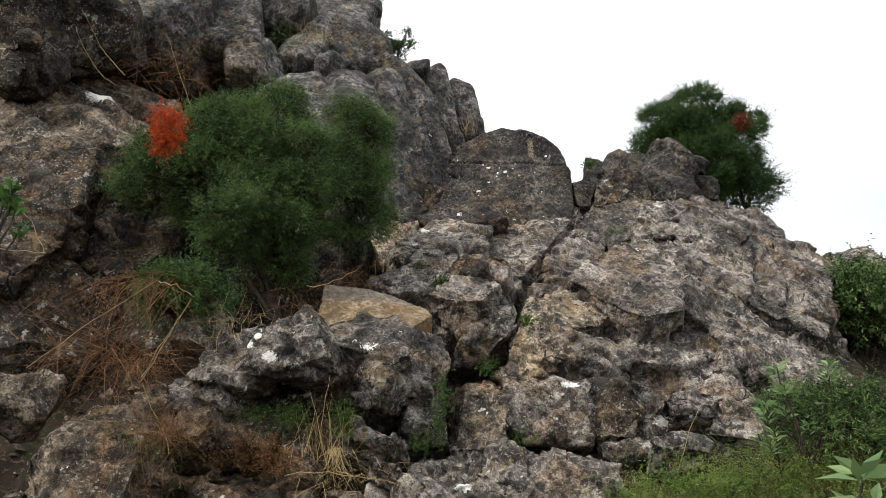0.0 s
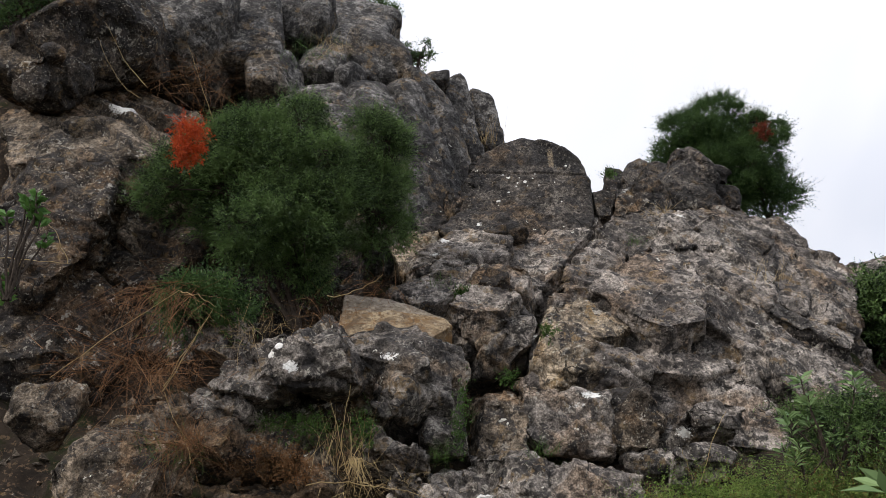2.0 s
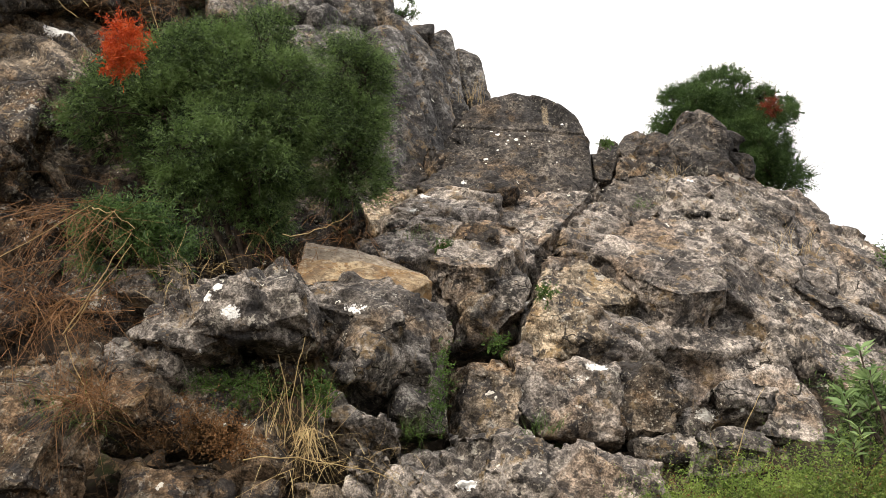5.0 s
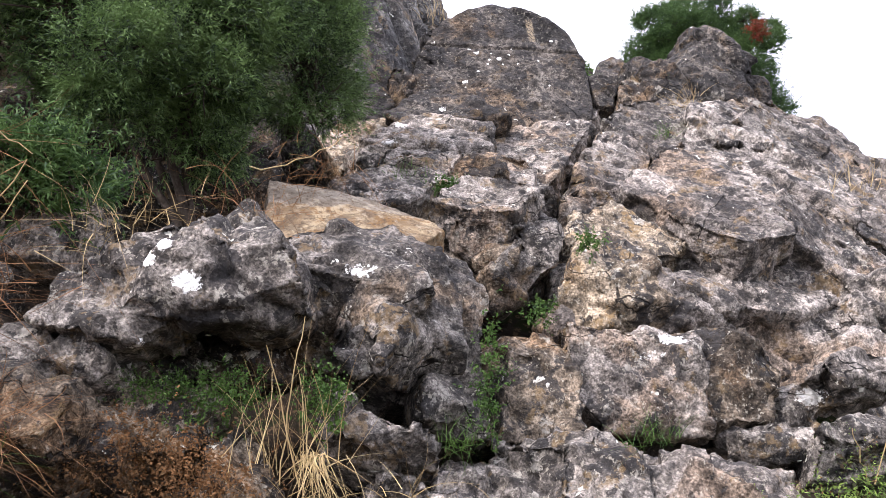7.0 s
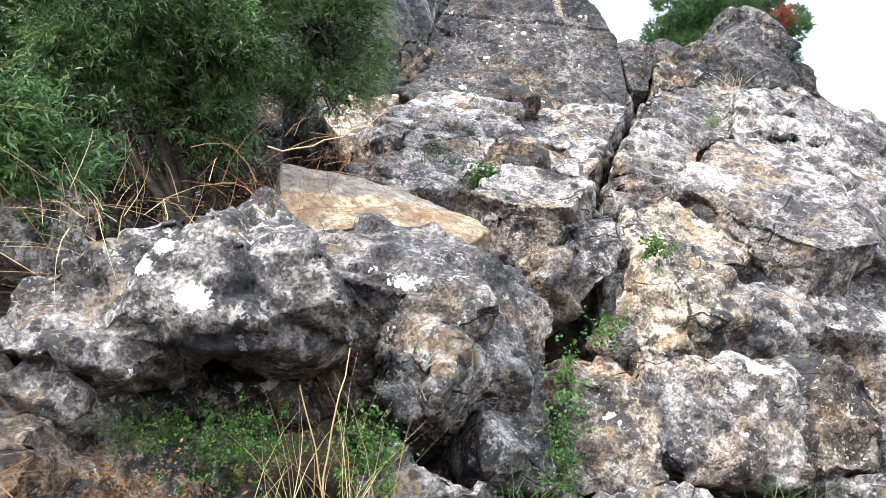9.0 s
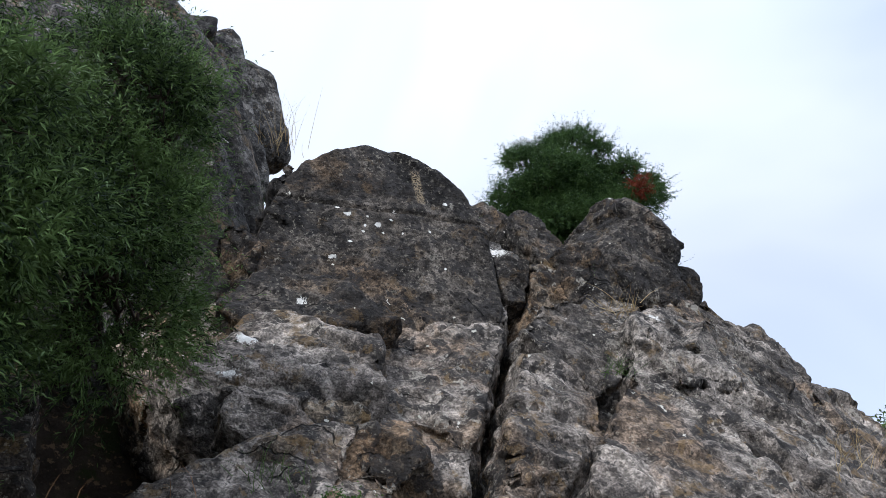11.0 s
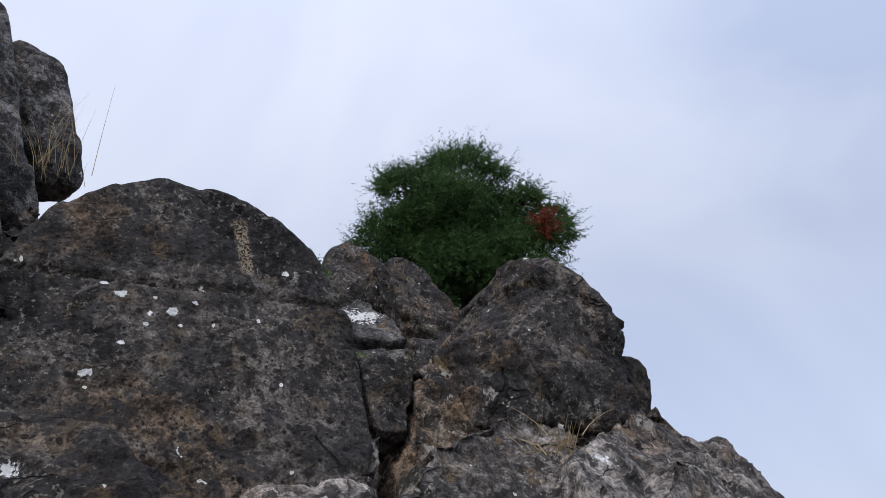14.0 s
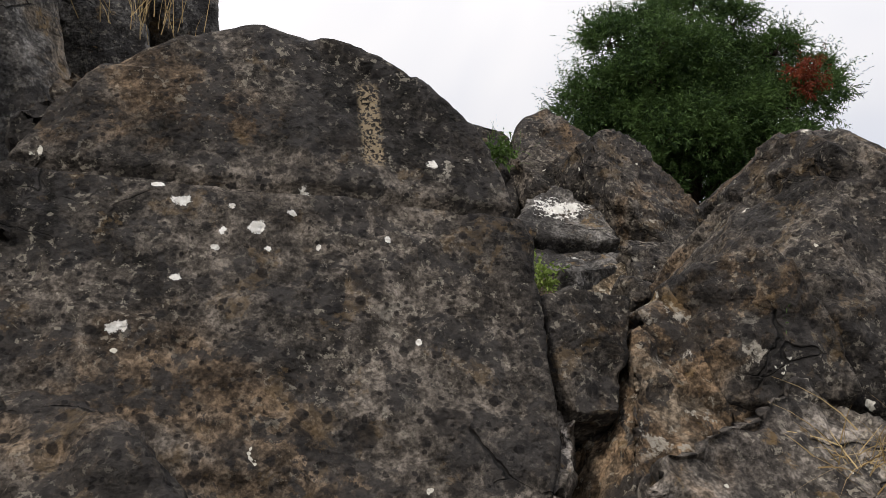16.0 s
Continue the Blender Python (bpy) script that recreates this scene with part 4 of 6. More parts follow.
rock("stone", (1.49, 7.30, 3.98), (0.42, 0.25, 0.66), -6, 70, 0, 27, label="L_white", tone=5, res=0.014, form=0.10, sharp=90, cuts=0,
     chips=((-0.83, -0.15, -0.53, 0.301), (0.47, -0.17, -0.86, 0.241), (0.9, -0.22, -0.38, 0.165), (0.99, -0.05, 0.12, 0.225), (-0.62, -0.02, 0.79, 0.145), (-0.96, -0.19, 0.2, 0.182)))
rock("stone", (1.42, 7.16, 3.90), (0.36, 0.30, 0.17), 0, 30, 0, 23, label="L_gully", tone=3, res=0.014, form=0.10, sharp=90, cuts=0,
     chips=((-0.96, -0.22, -0.2, 0.2), (-0.01, -0.22, -0.98, 0.113), (0.91, -0.21, -0.36, 0.179), (0.81, -0.02, 0.58, 0.163), (-0.25, -0.14, 0.96, 0.065)))
rock("stone", (1.66, 7.12, 3.94), (0.23, 0.30, 0.19), 0, 36, 0, 28, label="L_gully", tone=4, res=0.014, form=0.10, sharp=90, cuts=0,
     chips=((-0.19, -0.03, -0.98, 0.093), (0.75, -0.03, -0.67, 0.075), (0.66, -0.14, 0.74, 0.113), (-0.0, -0.04, 1.0, 0.099), (-0.99, -0.03, 0.11, 0.11)))
rock("stone", (1.51, 6.90, 3.85), (0.15, 0.25, 0.12), 0, 36, 0, 29, label="L_gully", tone=4, res=0.014, form=0.10, sharp=90, cuts=0,
     chips=((0.29, -0.13, -0.95, 0.05), (0.79, -0.08, -0.61, 0.055), (0.62, -0.2, 0.76, 0.085), (-0.25, -0.07, 0.96, 0.057), (-0.99, -0.12, 0.01, 0.086)))
rock("stone", (1.64, 6.80, 3.83), (0.22, 0.30, 0.19), -10, 30, 0, 56, label="L_gully", tone=4, res=0.014, form=0.10, sharp=90, cuts=0,
     chips=((-0.93, -0.23, -0.29, 0.132), (-0.17, -0.13, -0.98, 0.106), (0.86, -0.11, -0.5, 0.082), (0.6, -0.12, 0.79, 0.125), (-0.46, -0.18, 0.87, 0.082)))
rock("stone", (1.42, 7.85, 4.43), (0.21, 0.30, 0.48), 0, 30, 0, 25, label="L_gully", tone=4)

# stepped boulders in the middle
rock("boulder", (-0.53, 4.03, 2.16), (0.25, 0.50, 0.31), -6, 2, 0, 30, label="L_long", tone=2, form=0.2, res=0.012, sharp=150, cuts=4,
     chips=((-0.97, -0.08, -0.21, 0.156), (-0.11, -0.04, -0.99, 0.16), (0.26, -0.0, -0.97, 0.148), (0.91, -0.09, -0.4, 0.168), (0.93, -0.03, 0.36, 0.089), (0.8, -0.04, 0.6, 0.091), (-0.62, -0.06, 0.78, 0.139), (-0.65, -0.09, 0.76, 0.146), (-0.99, -0.14, 0.1, 0.145), (-0.1, -0.7, 0.7, 0.2), (0.2, -0.6, -0.78, 0.22)))
rock("boulder", (-0.68, 4.00, 2.17), (0.27, 0.45, 0.28), -10, -4, 0, 55, label="L_long", tone=2, form=0.2, res=0.012, sharp=150, cuts=4,
     chips=((-0.25, -0.01, -0.97, 0.141), (0.08, -0.13, -0.99, 0.163), (0.98, -0.02, 0.2, 0.109), (0.76, -0.1, 0.64, 0.128), (0.29, -0.12, 0.95, 0.156), (-0.83, -0.1, 0.55, 0.099), (-0.94, -0.04, 0.34, 0.096), (-0.5, -0.5, 0.7, 0.17)))
rock("boulder", (-0.89, 3.97, 2.03), (0.38, 0.35, 0.13), -8, 8, 0, 31, label="L_long", tone=2, form=0.35, res=0.012, sharp=150, cuts=4,
     chips=((-0.95, -0.0, -0.3, 0.169), (-0.33, -0.02, -0.94, 0.073), (-0.13, -0.05, -0.99, 0.064), (0.44, -0.1, -0.89, 0.113), (0.63, -0.02, 0.78, 0.107), (0.04, -0.02, 1.0, 0.062), (-0.71, -0.03, 0.7, 0.152), (-0.17, -0.76, 0.63, 0.135), (0.24, -0.88, -0.41, 0.163)))
rock("stone", (-1.03, 3.99, 1.93), (0.34, 0.30, 0.17), -4, 16, 0, 77, label="L_stone", tone=2, res=0.012, form=0.24, sharp=150, cuts=4,
     chips=((-0.64, -0.11, -0.76, 0.106), (-0.17, -0.05, -0.98, 0.072), (0.59, -0.03, -0.81, 0.129), (0.68, -0.11, 0.73, 0.109), (0.21, -0.02, 0.98, 0.066), (-0.55, -0.07, 0.83, 0.124), (-0.03, -0.82, 0.58, 0.135), (-0.06, -0.65, -0.76, 0.118)))
rock("stone", (-0.83, 4.15, 1.95), (0.28, 0.25, 0.15), 0, 0, 0, 78, label="L_stone", tone=6, res=0.012, form=0.24, sharp=150, cuts=4,
     chips=((-0.94, -0.11, -0.32, 0.124), (-0.29, -0.01, -0.96, 0.065), (0.41, -0.13, -0.9, 0.089), (0.96, -0.1, 0.25, 0.138), (0.11, -0.04, 0.99, 0.074), (-0.14, -0.06, 0.99, 0.082), (-0.05, -0.71, 0.7, 0.103), (0.04, -0.88, -0.47, 0.123)))
rock("stone", (-0.58, 4.21, 1.98), (0.34, 0.30, 0.19), 0, -4, 0, 79, label="L_stone", tone=6, res=0.012, form=0.24, sharp=150, cuts=4,
     chips=((-1.0, -0.02, -0.05, 0.165), (-0.19, -0.05, -0.98, 0.099), (0.34, -0.02, -0.94, 0.09), (0.93, -0.03, 0.37, 0.146), (-0.11, -0.1, 0.99, 0.094), (0.22, -0.57, 0.79, 0.091), (-0.21, -0.9, -0.39, 0.145)))
rock("boulder", (-0.33, 4.19, 2.13), (0.39, 0.35, 0.27), 4, 30, 0, 32, label="L_mid", tone=2, form=0.3, res=0.012, sharp=150, cuts=4,
     chips=((-0.95, -0.01, -0.32, 0.17), (-0.4, -0.03, -0.91, 0.127), (-0.16, -0.04, -0.99, 0.121), (0.4, -0.13, -0.91, 0.178), (0.98, -0.07, 0.2, 0.183), (0.55, -0.1, 0.83, 0.126), (0.36, -0.01, 0.93, 0.107), (0.05, -0.07, 1.0, 0.136), (-0.85, -0.12, 0.52, 0.206), (0.12, -0.92, 0.38, 0.165), (-0.18, -0.62, -0.76, 0.15)))
rock("boulder", (-0.26, 4.10, 2.01), (0.22, 0.35, 0.24), -26, 6, 0, 33, label="L_mid", tone=2, form=0.3, res=0.012, sharp=150, cuts=4,
     chips=((-0.93, -0.08, -0.35, 0.088), (-0.63, -0.09, -0.77, 0.09), (0.04, -0.11, -0.99, 0.136), (1.0, -0.04, -0.02, 0.115), (0.89, -0.09, 0.46, 0.116), (0.2, -0.12, 0.97, 0.121), (-0.63, -0.13, 0.77, 0.152), (-0.14, -0.74, 0.65, 0.138), (-0.13, -0.78, -0.62, 0.172)))
rock("boulder", (-0.17, 4.38, 2.09), (0.39, 0.40, 0.49), 24, 6, 0, 34, label="L_mid", tone=2, form=0.3, res=0.012, sharp=150, cuts=4,
     chips=((-0.99, -0.07, -0.11, 0.199), (-0.6, -0.08, -0.8, 0.252), (0.43, -0.12, -0.9, 0.206), (0.88, -0.12, -0.47, 0.171), (0.92, -0.12, -0.37, 0.171), (0.98, -0.05, 0.19, 0.211), (0.45, -0.13, 0.88, 0.273), (-0.49, -0.06, 0.87, 0.182), (-0.67, -0.04, 0.74, 0.163), (-0.25, -0.75, 0.61, 0.2), (-0.08, -0.79, -0.6, 0.197)))
rock("stone_slab", (-0.35, 4.60, 2.42), (0.60, 0.22, 0.60), 10, 46, 0, 35, res=0.01, sharp=110, rough=0.3, form=0.05, label="L_tan", material=TAN, cuts=0,
     chips=((-0.99, -0.08, 0.1, 0.285), (-0.02, -0.15, -0.99, 0.288), (0.75, -0.15, -0.65, 0.281), (0.93, -0.1, 0.36, 0.275), (0.55, -0.03, 0.83, 0.215), (0.28, -0.03, 0.96, 0.245), (-0.1, -0.03, 0.99, 0.27), (0.12, -0.97, 0.2, 0.118)))
rock("boulder", (-0.31, 4.27, 2.175), (0.56, 0.30, 0.42), 6, 56, 4, 120, label="L_mid", tone=2, form=0.2, res=0.012, sharp=150, cuts=4, chips=((0.8, -0.2, 0.55, 0.23), (-0.6, -0.3, 0.75, 0.25)))
rock("boulder", (-0.62, 4.19, 2.25), (0.24, 0.26, 0.32), -12, 10, 4, 121, label="L_long", tone=2, form=0.15, res=0.012, sharp=150, cuts=4, chips=((0.75, -0.1, 0.65, 0.125), (-0.8, -0.2, 0.56, 0.12), (-0.1, -0.7, 0.7, 0.19)))
rock("stone", (0.14, 4.80, 2.48), (0.30, 0.25, 0.19), 0, 34, 0, 36, label="L_ledge", res=0.012, form=0.24, sharp=150, cuts=4,
     chips=((-0.94, -0.05, -0.34, 0.139), (-0.22, -0.14, -0.97, 0.105), (0.52, -0.13, -0.85, 0.102), (0.82, -0.13, 0.56, 0.129), (0.11, -0.11, 0.99, 0.103), (-0.56, -0.12, 0.82, 0.106), (0.28, -0.92, 0.27, 0.118), (-0.16, -0.6, -0.78, 0.097)))
rock("stone", (0.23, 4.84, 2.41), (0.29, 0.30, 0.42), 16, 10, 0, 37, label="L_ledge", tone=2, res=0.012, form=0.24, sharp=150, cuts=4,
     chips=((0.35, -0.1, -0.93, 0.156), (0.66, -0.01, -0.75, 0.114), (0.98, -0.09, -0.18, 0.128), (0.86, -0.12, 0.5, 0.206), (-0.76, -0.12, 0.64, 0.075), (-1.0, -0.07, 0.02, 0.148), (0.11, -0.8, 0.59, 0.163), (0.06, -0.83, -0.56, 0.165)))
rock("stone", (0.17, 4.82, 2.36), (0.23, 0.30, 0.23), -10, 24, 0, 38, label="L_ledge", tone=1, res=0.012, form=0.24, sharp=150, cuts=4,
     chips=((-0.89, -0.09, -0.45, 0.083), (0.39, -0.06, -0.92, 0.107), (0.9, -0.1, -0.42, 0.105), (0.58, -0.01, 0.81, 0.096), (-0.35, -0.1, 0.93, 0.122), (0.03, -0.92, 0.38, 0.145), (-0.27, -0.6, -0.76, 0.109)))
rock("stone", (0.05, 5.07, 2.68), (0.25, 0.25, 0.24), 0, 40, -6, 39, label="L_ledge")
rock("boulder", (0.54, 4.79, 2.18), (0.49, 0.40, 0.54), 4, 34, 0, 40, label="L_brown", tone=3, form=0.35, res=0.012, sharp=150, cuts=4,
     chips=((-0.47, -0.06, -0.88, 0.291), (0.13, -0.12, -0.98, 0.27), (0.85, -0.0, -0.52, 0.227), (0.99, -0.04, 0.12, 0.242), (0.64, -0.13, 0.75, 0.294), (-0.26, -0.09, 0.96, 0.242), (-0.83, -0.02, 0.56, 0.173), (-0.99, -0.05, 0.12, 0.225), (0.18, -0.97, 0.17, 0.197), (0.15, -0.49, -0.86, 0.189)))
rock("boulder", (0.77, 4.84, 2.17), (0.35, 0.40, 0.49), 22, 30, 0, 41, label="L_brown", form=0.3, res=0.012, sharp=150, cuts=4,
     chips=((-0.3, -0.05, -0.95, 0.242), (0.38, -0.03, -0.93, 0.222), (0.99, -0.02, 0.12, 0.155), (0.9, -0.13, 0.42, 0.165), (-0.39, -0.08, 0.92, 0.218), (-0.92, -0.1, 0.39, 0.148), (-0.99, -0.08, 0.15, 0.157), (-0.02, -0.9, 0.43, 0.191), (0.01, -0.57, -0.82, 0.189)))
rock("boulder", (0.86, 4.71, 1.93), (0.24, 0.40, 0.30), 18, 12, 0, 44, label="L_ledge2", tone=0, form=0.3, res=0.012, sharp=150, cuts=4,
     chips=((-0.93, -0.06, -0.36, 0.143), (0.46, -0.08, -0.88, 0.105), (0.91, -0.12, -0.4, 0.113), (0.95, -0.02, 0.32, 0.13), (-0.2, -0.03, 0.98, 0.133), (-0.95, -0.0, 0.32, 0.092), (-0.18, -0.83, 0.53, 0.166), (0.14, -0.73, -0.67, 0.198)))
rock("boulder", (0.19, 4.52, 1.89), (0.30, 0.42, 0.38), -4, 12, 4, 42, label="L_ledge2", tone=1, form=0.12, res=0.012, sharp=150, cuts=3, chips=((-0.5, -0.3, 0.81, 0.20), (0.6, -0.25, 0.76, 0.21), (0.1, -0.8, 0.6, 0.26)))
rock("boulder", (0.50, 4.57, 1.90), (0.44, 0.46, 0.34), 4, 10, 2, 43, label="L_ledge2", tone=0, form=0.12, res=0.012, sharp=150, cuts=3, chips=((0.1, -0.62, 0.78, 0.255), (-0.7, -0.3, -0.64, 0.26), (0.05, -0.85, -0.5, 0.26)))
rock("boulder", (0.80, 4.62, 1.92), (0.38, 0.44, 0.33), 12, 10, 4, 98, label="L_ledge2", tone=1, form=0.12, res=0.012, sharp=150, cuts=3, chips=((0.1, -0.66, 0.75, 0.245), (0.8, -0.3, 0.5, 0.2), (0.85, -0.4, -0.3, 0.22)))
rock("boulder", (-0.09, 4.33, 1.91), (0.20, 0.26, 0.32), 10, 4, -4, 46, label="L_tilt", tone=2, form=0.12, res=0.012, sharp=150, cuts=4)
rock("boulder", (-0.12, 4.21, 1.86), (0.13, 0.25, 0.15), 10, 4, 0, 111, label="L_tilt", tone=2, form=0.2, res=0.012, sharp=150, cuts=4,
     chips=((-0.04, -0.12, -0.99, 0.085), (0.98, -0.03, -0.19, 0.067), (0.96, -0.13, 0.26, 0.078), (0.13, -0.07, 0.99, 0.078), (-0.87, -0.06, 0.48, 0.065), (-0.99, -0.09, 0.07, 0.07), (0.23, -0.74, 0.63, 0.095), (0.2, -0.91, -0.36, 0.128)))
rock("boulder", (-0.27, 4.02, 1.74), (0.33, 0.30, 0.19), 0, 22, 0, 45, label="L_tilt", tone=2, form=0.3, res=0.012, sharp=150, cuts=4,
     chips=((-0.93, -0.04, -0.36, 0.132), (-0.34, -0.07, -0.94, 0.074), (-0.14, -0.01, -0.99, 0.073), (0.91, -0.05, -0.4, 0.171), (0.46, -0.01, 0.89, 0.039), (-0.32, -0.0, 0.95, 0.117), (0.18, -0.91, 0.37, 0.15), (0.19, -0.55, -0.81, 0.107)))
rock("boulder", (1.03, 4.60, 1.77), (0.50, 0.35, 0.17), 4, 34, 0, 47, label="L_small", tone=2, res=0.012, form=0.24, sharp=150, cuts=4,
     chips=((-0.07, -0.05, -1.0, 0.097), (0.06, -0.06, -1.0, 0.091), (0.75, -0.06, -0.66, 0.181), (0.62, -0.05, 0.79, 0.177), (-0.07, -0.07, 0.99, 0.085), (-0.53, -0.05, 0.84, 0.081), (-0.28, -0.89, 0.35, 0.163), (0.07, -0.63, -0.78, 0.13)))
rock("boulder", (0.90, 4.43, 1.71), (0.26, 0.30, 0.14), 0, 14, 0, 48, label="L_small", tone=2, res=0.012, form=0.24, sharp=150, cuts=4,
     chips=((-0.99, -0.08, -0.15, 0.131), (-0.02, -0.02, -1.0, 0.068), (0.95, -0.1, -0.31, 0.119), (0.16, -0.04, 0.99, 0.079), (-0.19, -0.13, 0.97, 0.079), (0.02, -0.84, 0.54, 0.14), (-0.15, -0.74, -0.66, 0.122)))
rock("boulder", (1.20, 4.49, 1.90), (0.34, 0.35, 0.17), 8, 24, 0, 49, label="L_small", res=0.012, form=0.24, sharp=150, cuts=4,
     chips=((-0.79, -0.01, -0.61, 0.138), (-0.0, -0.06, -1.0, 0.092), (0.9, -0.02, -0.43, 0.135), (0.3, -0.1, 0.95, 0.109), (-0.39, -0.07, 0.92, 0.072), (0.25, -0.88, 0.4, 0.156), (0.11, -0.74, -0.66, 0.157)))
rock("boulder", (1.11, 4.34, 1.68), (0.33, 0.35, 0.20), 0, 24, 0, 50, label="L_small", tone=2, res=0.012, form=0.24, sharp=150, cuts=4,
     chips=((-0.01, -0.07, -1.0, 0.111), (0.9, -0.04, -0.44, 0.126), (0.29, -0.09, 0.95, 0.121), (-0.34, -0.03, 0.94, 0.086), (-0.98, -0.07, 0.18, 0.154), (0.29, -0.83, 0.48, 0.156), (-0.12, -0.61, -0.78, 0.131)))

rock("boulder", (1.42, 4.86, 1.90), (0.52, 0.40, 0.38), 10, 24, 6, 123, label="L_small", tone=0, res=0.012, form=0.15, sharp=150, cuts=6)
rock("boulder", (-0.84, 4.02, 2.09), (0.34, 0.36, 0.24), -8, 10, -26, 124, label="L_long", tone=2, res=0.012, form=0.15, sharp=150, cuts=4, chips=((-0.1, -0.7, 0.7, 0.20), (0.1, -0.7, -0.7, 0.19)))

# low front ridge
rock("boulder", (0.21, 4.13, 1.59), (0.39, 0.40, 0.46), 0, 36, 6, 51, tone=2, res=0.012, label="L_front", brow=0.2, rough=1.5, form=0.45)
rock("boulder", (-0.09, 4.09, 1.51), (0.46, 0.40, 0.48), -4, 30, 2, 52, res=0.012, label="L_front", brow=0.2, rough=1.5, form=0.45)
rock("boulder", (0.55, 4.12, 1.53), (0.46, 0.40, 0.58), 4, 38, 14, 53, res=0.012, label="L_front", brow=0.2, rough=1.5, form=0.45)
rock("boulder", (-0.23, 4.02, 1.63), (0.17, 0.20, 0.17), 0, 36, 0, 54, label="L_front", brow=0.2)

# broken stones on the lower bank
rock("stone", (-1.12, 4.18, 2.35), (0.22, 0.20, 0.27), -14, 14, 14, 60, label="L_point", tone=2, res=0.012, form=0.08, sharp=150, cuts=4, chips=((-0.85, -0.1, 0.52, 0.10), (0.35, -0.1, 0.94, 0.12), (0.3, -0.9, 0.3, 0.095)))
rock("stone", (-1.23, 3.91, 1.94), (0.13, 0.20, 0.21), 0, 40, -20, 61, tone=1, label="L_stone", brow=0.2)
rock("stone", (-1.09, 3.96, 1.81), (0.28, 0.30, 0.29), -4, 30, 10, 62, tone=1, label="L_stone", brow=0.2)
rock("stone", (-0.82, 4.07, 1.80), (0.34, 0.30, 0.26), 0, 24, 4, 63, tone=1, label="L_stone", brow=0.2)
rock("stone", (-0.64, 4.00, 1.71), (0.17, 0.20, 0.19), 0, 36, -10, 64, tone=1, label="L_stone", brow=0.2)
rock("stone", (-0.60, 3.92, 1.62), (0.20, 0.20, 0.22), 4, 40, -8, 65, tone=1, label="L_stone", brow=0.2)
rock("stone", (-0.86, 3.84, 1.47), (0.28, 0.30, 0.35), 0, 34, 6, 66, tone=1, label="L_stone", brow=0.2)
rock("stone", (-0.71, 3.88, 1.49), (0.14, 0.25, 0.25), 0, 30, 10, 67, tone=1, label="L_stone", brow=0.2)
rock("stone", (-0.57, 3.88, 1.47), (0.14, 0.25, 0.25), 0, 30, -6, 68, tone=1, label="L_stone", brow=0.2)
rock("stone", (-0.39, 3.93, 1.46), (0.21, 0.25, 0.22), 0, 34, 0, 69, tone=1, label="L_stone", brow=0.2)
rock("stone", (-0.89, 3.90, 1.75), (0.13, 0.15, 0.16), 0, 40, 0, 70, tone=1, label="L_stone", brow=0.2)
rock("stone", (-1.28, 3.90, 1.62), (0.14, 0.30, 0.29), 0, 30, 0, 71, tone=1, label="L_stone", brow=0.2)
rock("boulder", (-1.37, 3.74, 1.68), (0.51, 0.40, 0.54), -4, 22, 6, 72, tone=1, label="L_hole", brow=0.2)
rock("boulder", (-1.29, 3.69, 1.45), (0.45, 0.40, 0.37), 0, 30, 0, 73, tone=1, label="L_hole", brow=0.2)
rock("stone", (-1.72, 3.75, 1.92), (0.26, 0.30, 0.26), 0, 36, 0, 74, tone=1, label="L_stone", brow=0.2)
rock("stone", (-1.04, 3.83, 1.82), (0.27, 0.25, 0.25), 0, 30, 10, 75, tone=1, label="L_stone", brow=0.2)
rock("rock_mass", (2.40, 6.30, 2.54), (0.71, 0.90, 2.21), 24, 36, 16, 103, label="L_face", res=0.02, form=0.35)
rock("rock_mass", (2.26, 6.10, 2.76), (0.58, 0.90, 1.08), 24, 36, 16, 104, label="L_face", res=0.02, form=0.35)

# the cliff on the far side of the bush
rock("cliff_rock", (-0.50, 6.83, 4.21), (0.85, 0.90, 1.97), 40, 16, -4, 80, label="L_cliff", tone=5, sharp=10, res=0.024, form=0.08, rough=0.6, grooves=((1, 0, 0.1, -0.16, 0.03, 0.06), (1, 0, -0.1, 0.05, 0.025, 0.05), (1, 0, 0.15, 0.22, 0.03, 0.06)))
rock("cliff_rock", (-0.64, 6.43, 3.75), (0.75, 0.80, 1.81), 30, 20, -6, 81, label="L_cliff", tone=5, sharp=10, res=0.024, form=0.08, rough=0.6, grooves=((1, 0, 0.2, -0.12, 0.03, 0.06), (1, 0, -0.15, 0.12, 0.025, 0.06)))
rock("cliff_rock", (-1.04, 6.59, 4.43), (1.20, 0.90, 1.60), 14, 40, 14, 84, label="L_cliff", tone=5, sharp=10, res=0.024, form=0.08, rough=0.6, grooves=((0.9, 0, 0.4, 0.1, 0.03, 0.05), (0.3, 0, 0.95, -0.1, 0.03, 0.06)))
rock("cliff_rock", (-1.60, 7.65, 5.40), (1.40, 1.00, 1.30), 6, 30, 10, 85, label="L_cliff", tone=5, res=0.025, form=0.2)
# tone 6: the overhang's shade is put into the stone colour
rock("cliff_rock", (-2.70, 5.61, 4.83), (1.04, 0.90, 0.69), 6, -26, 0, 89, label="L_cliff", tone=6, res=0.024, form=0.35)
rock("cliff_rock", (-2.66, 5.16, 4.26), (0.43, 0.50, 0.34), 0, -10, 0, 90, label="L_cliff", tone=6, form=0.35)
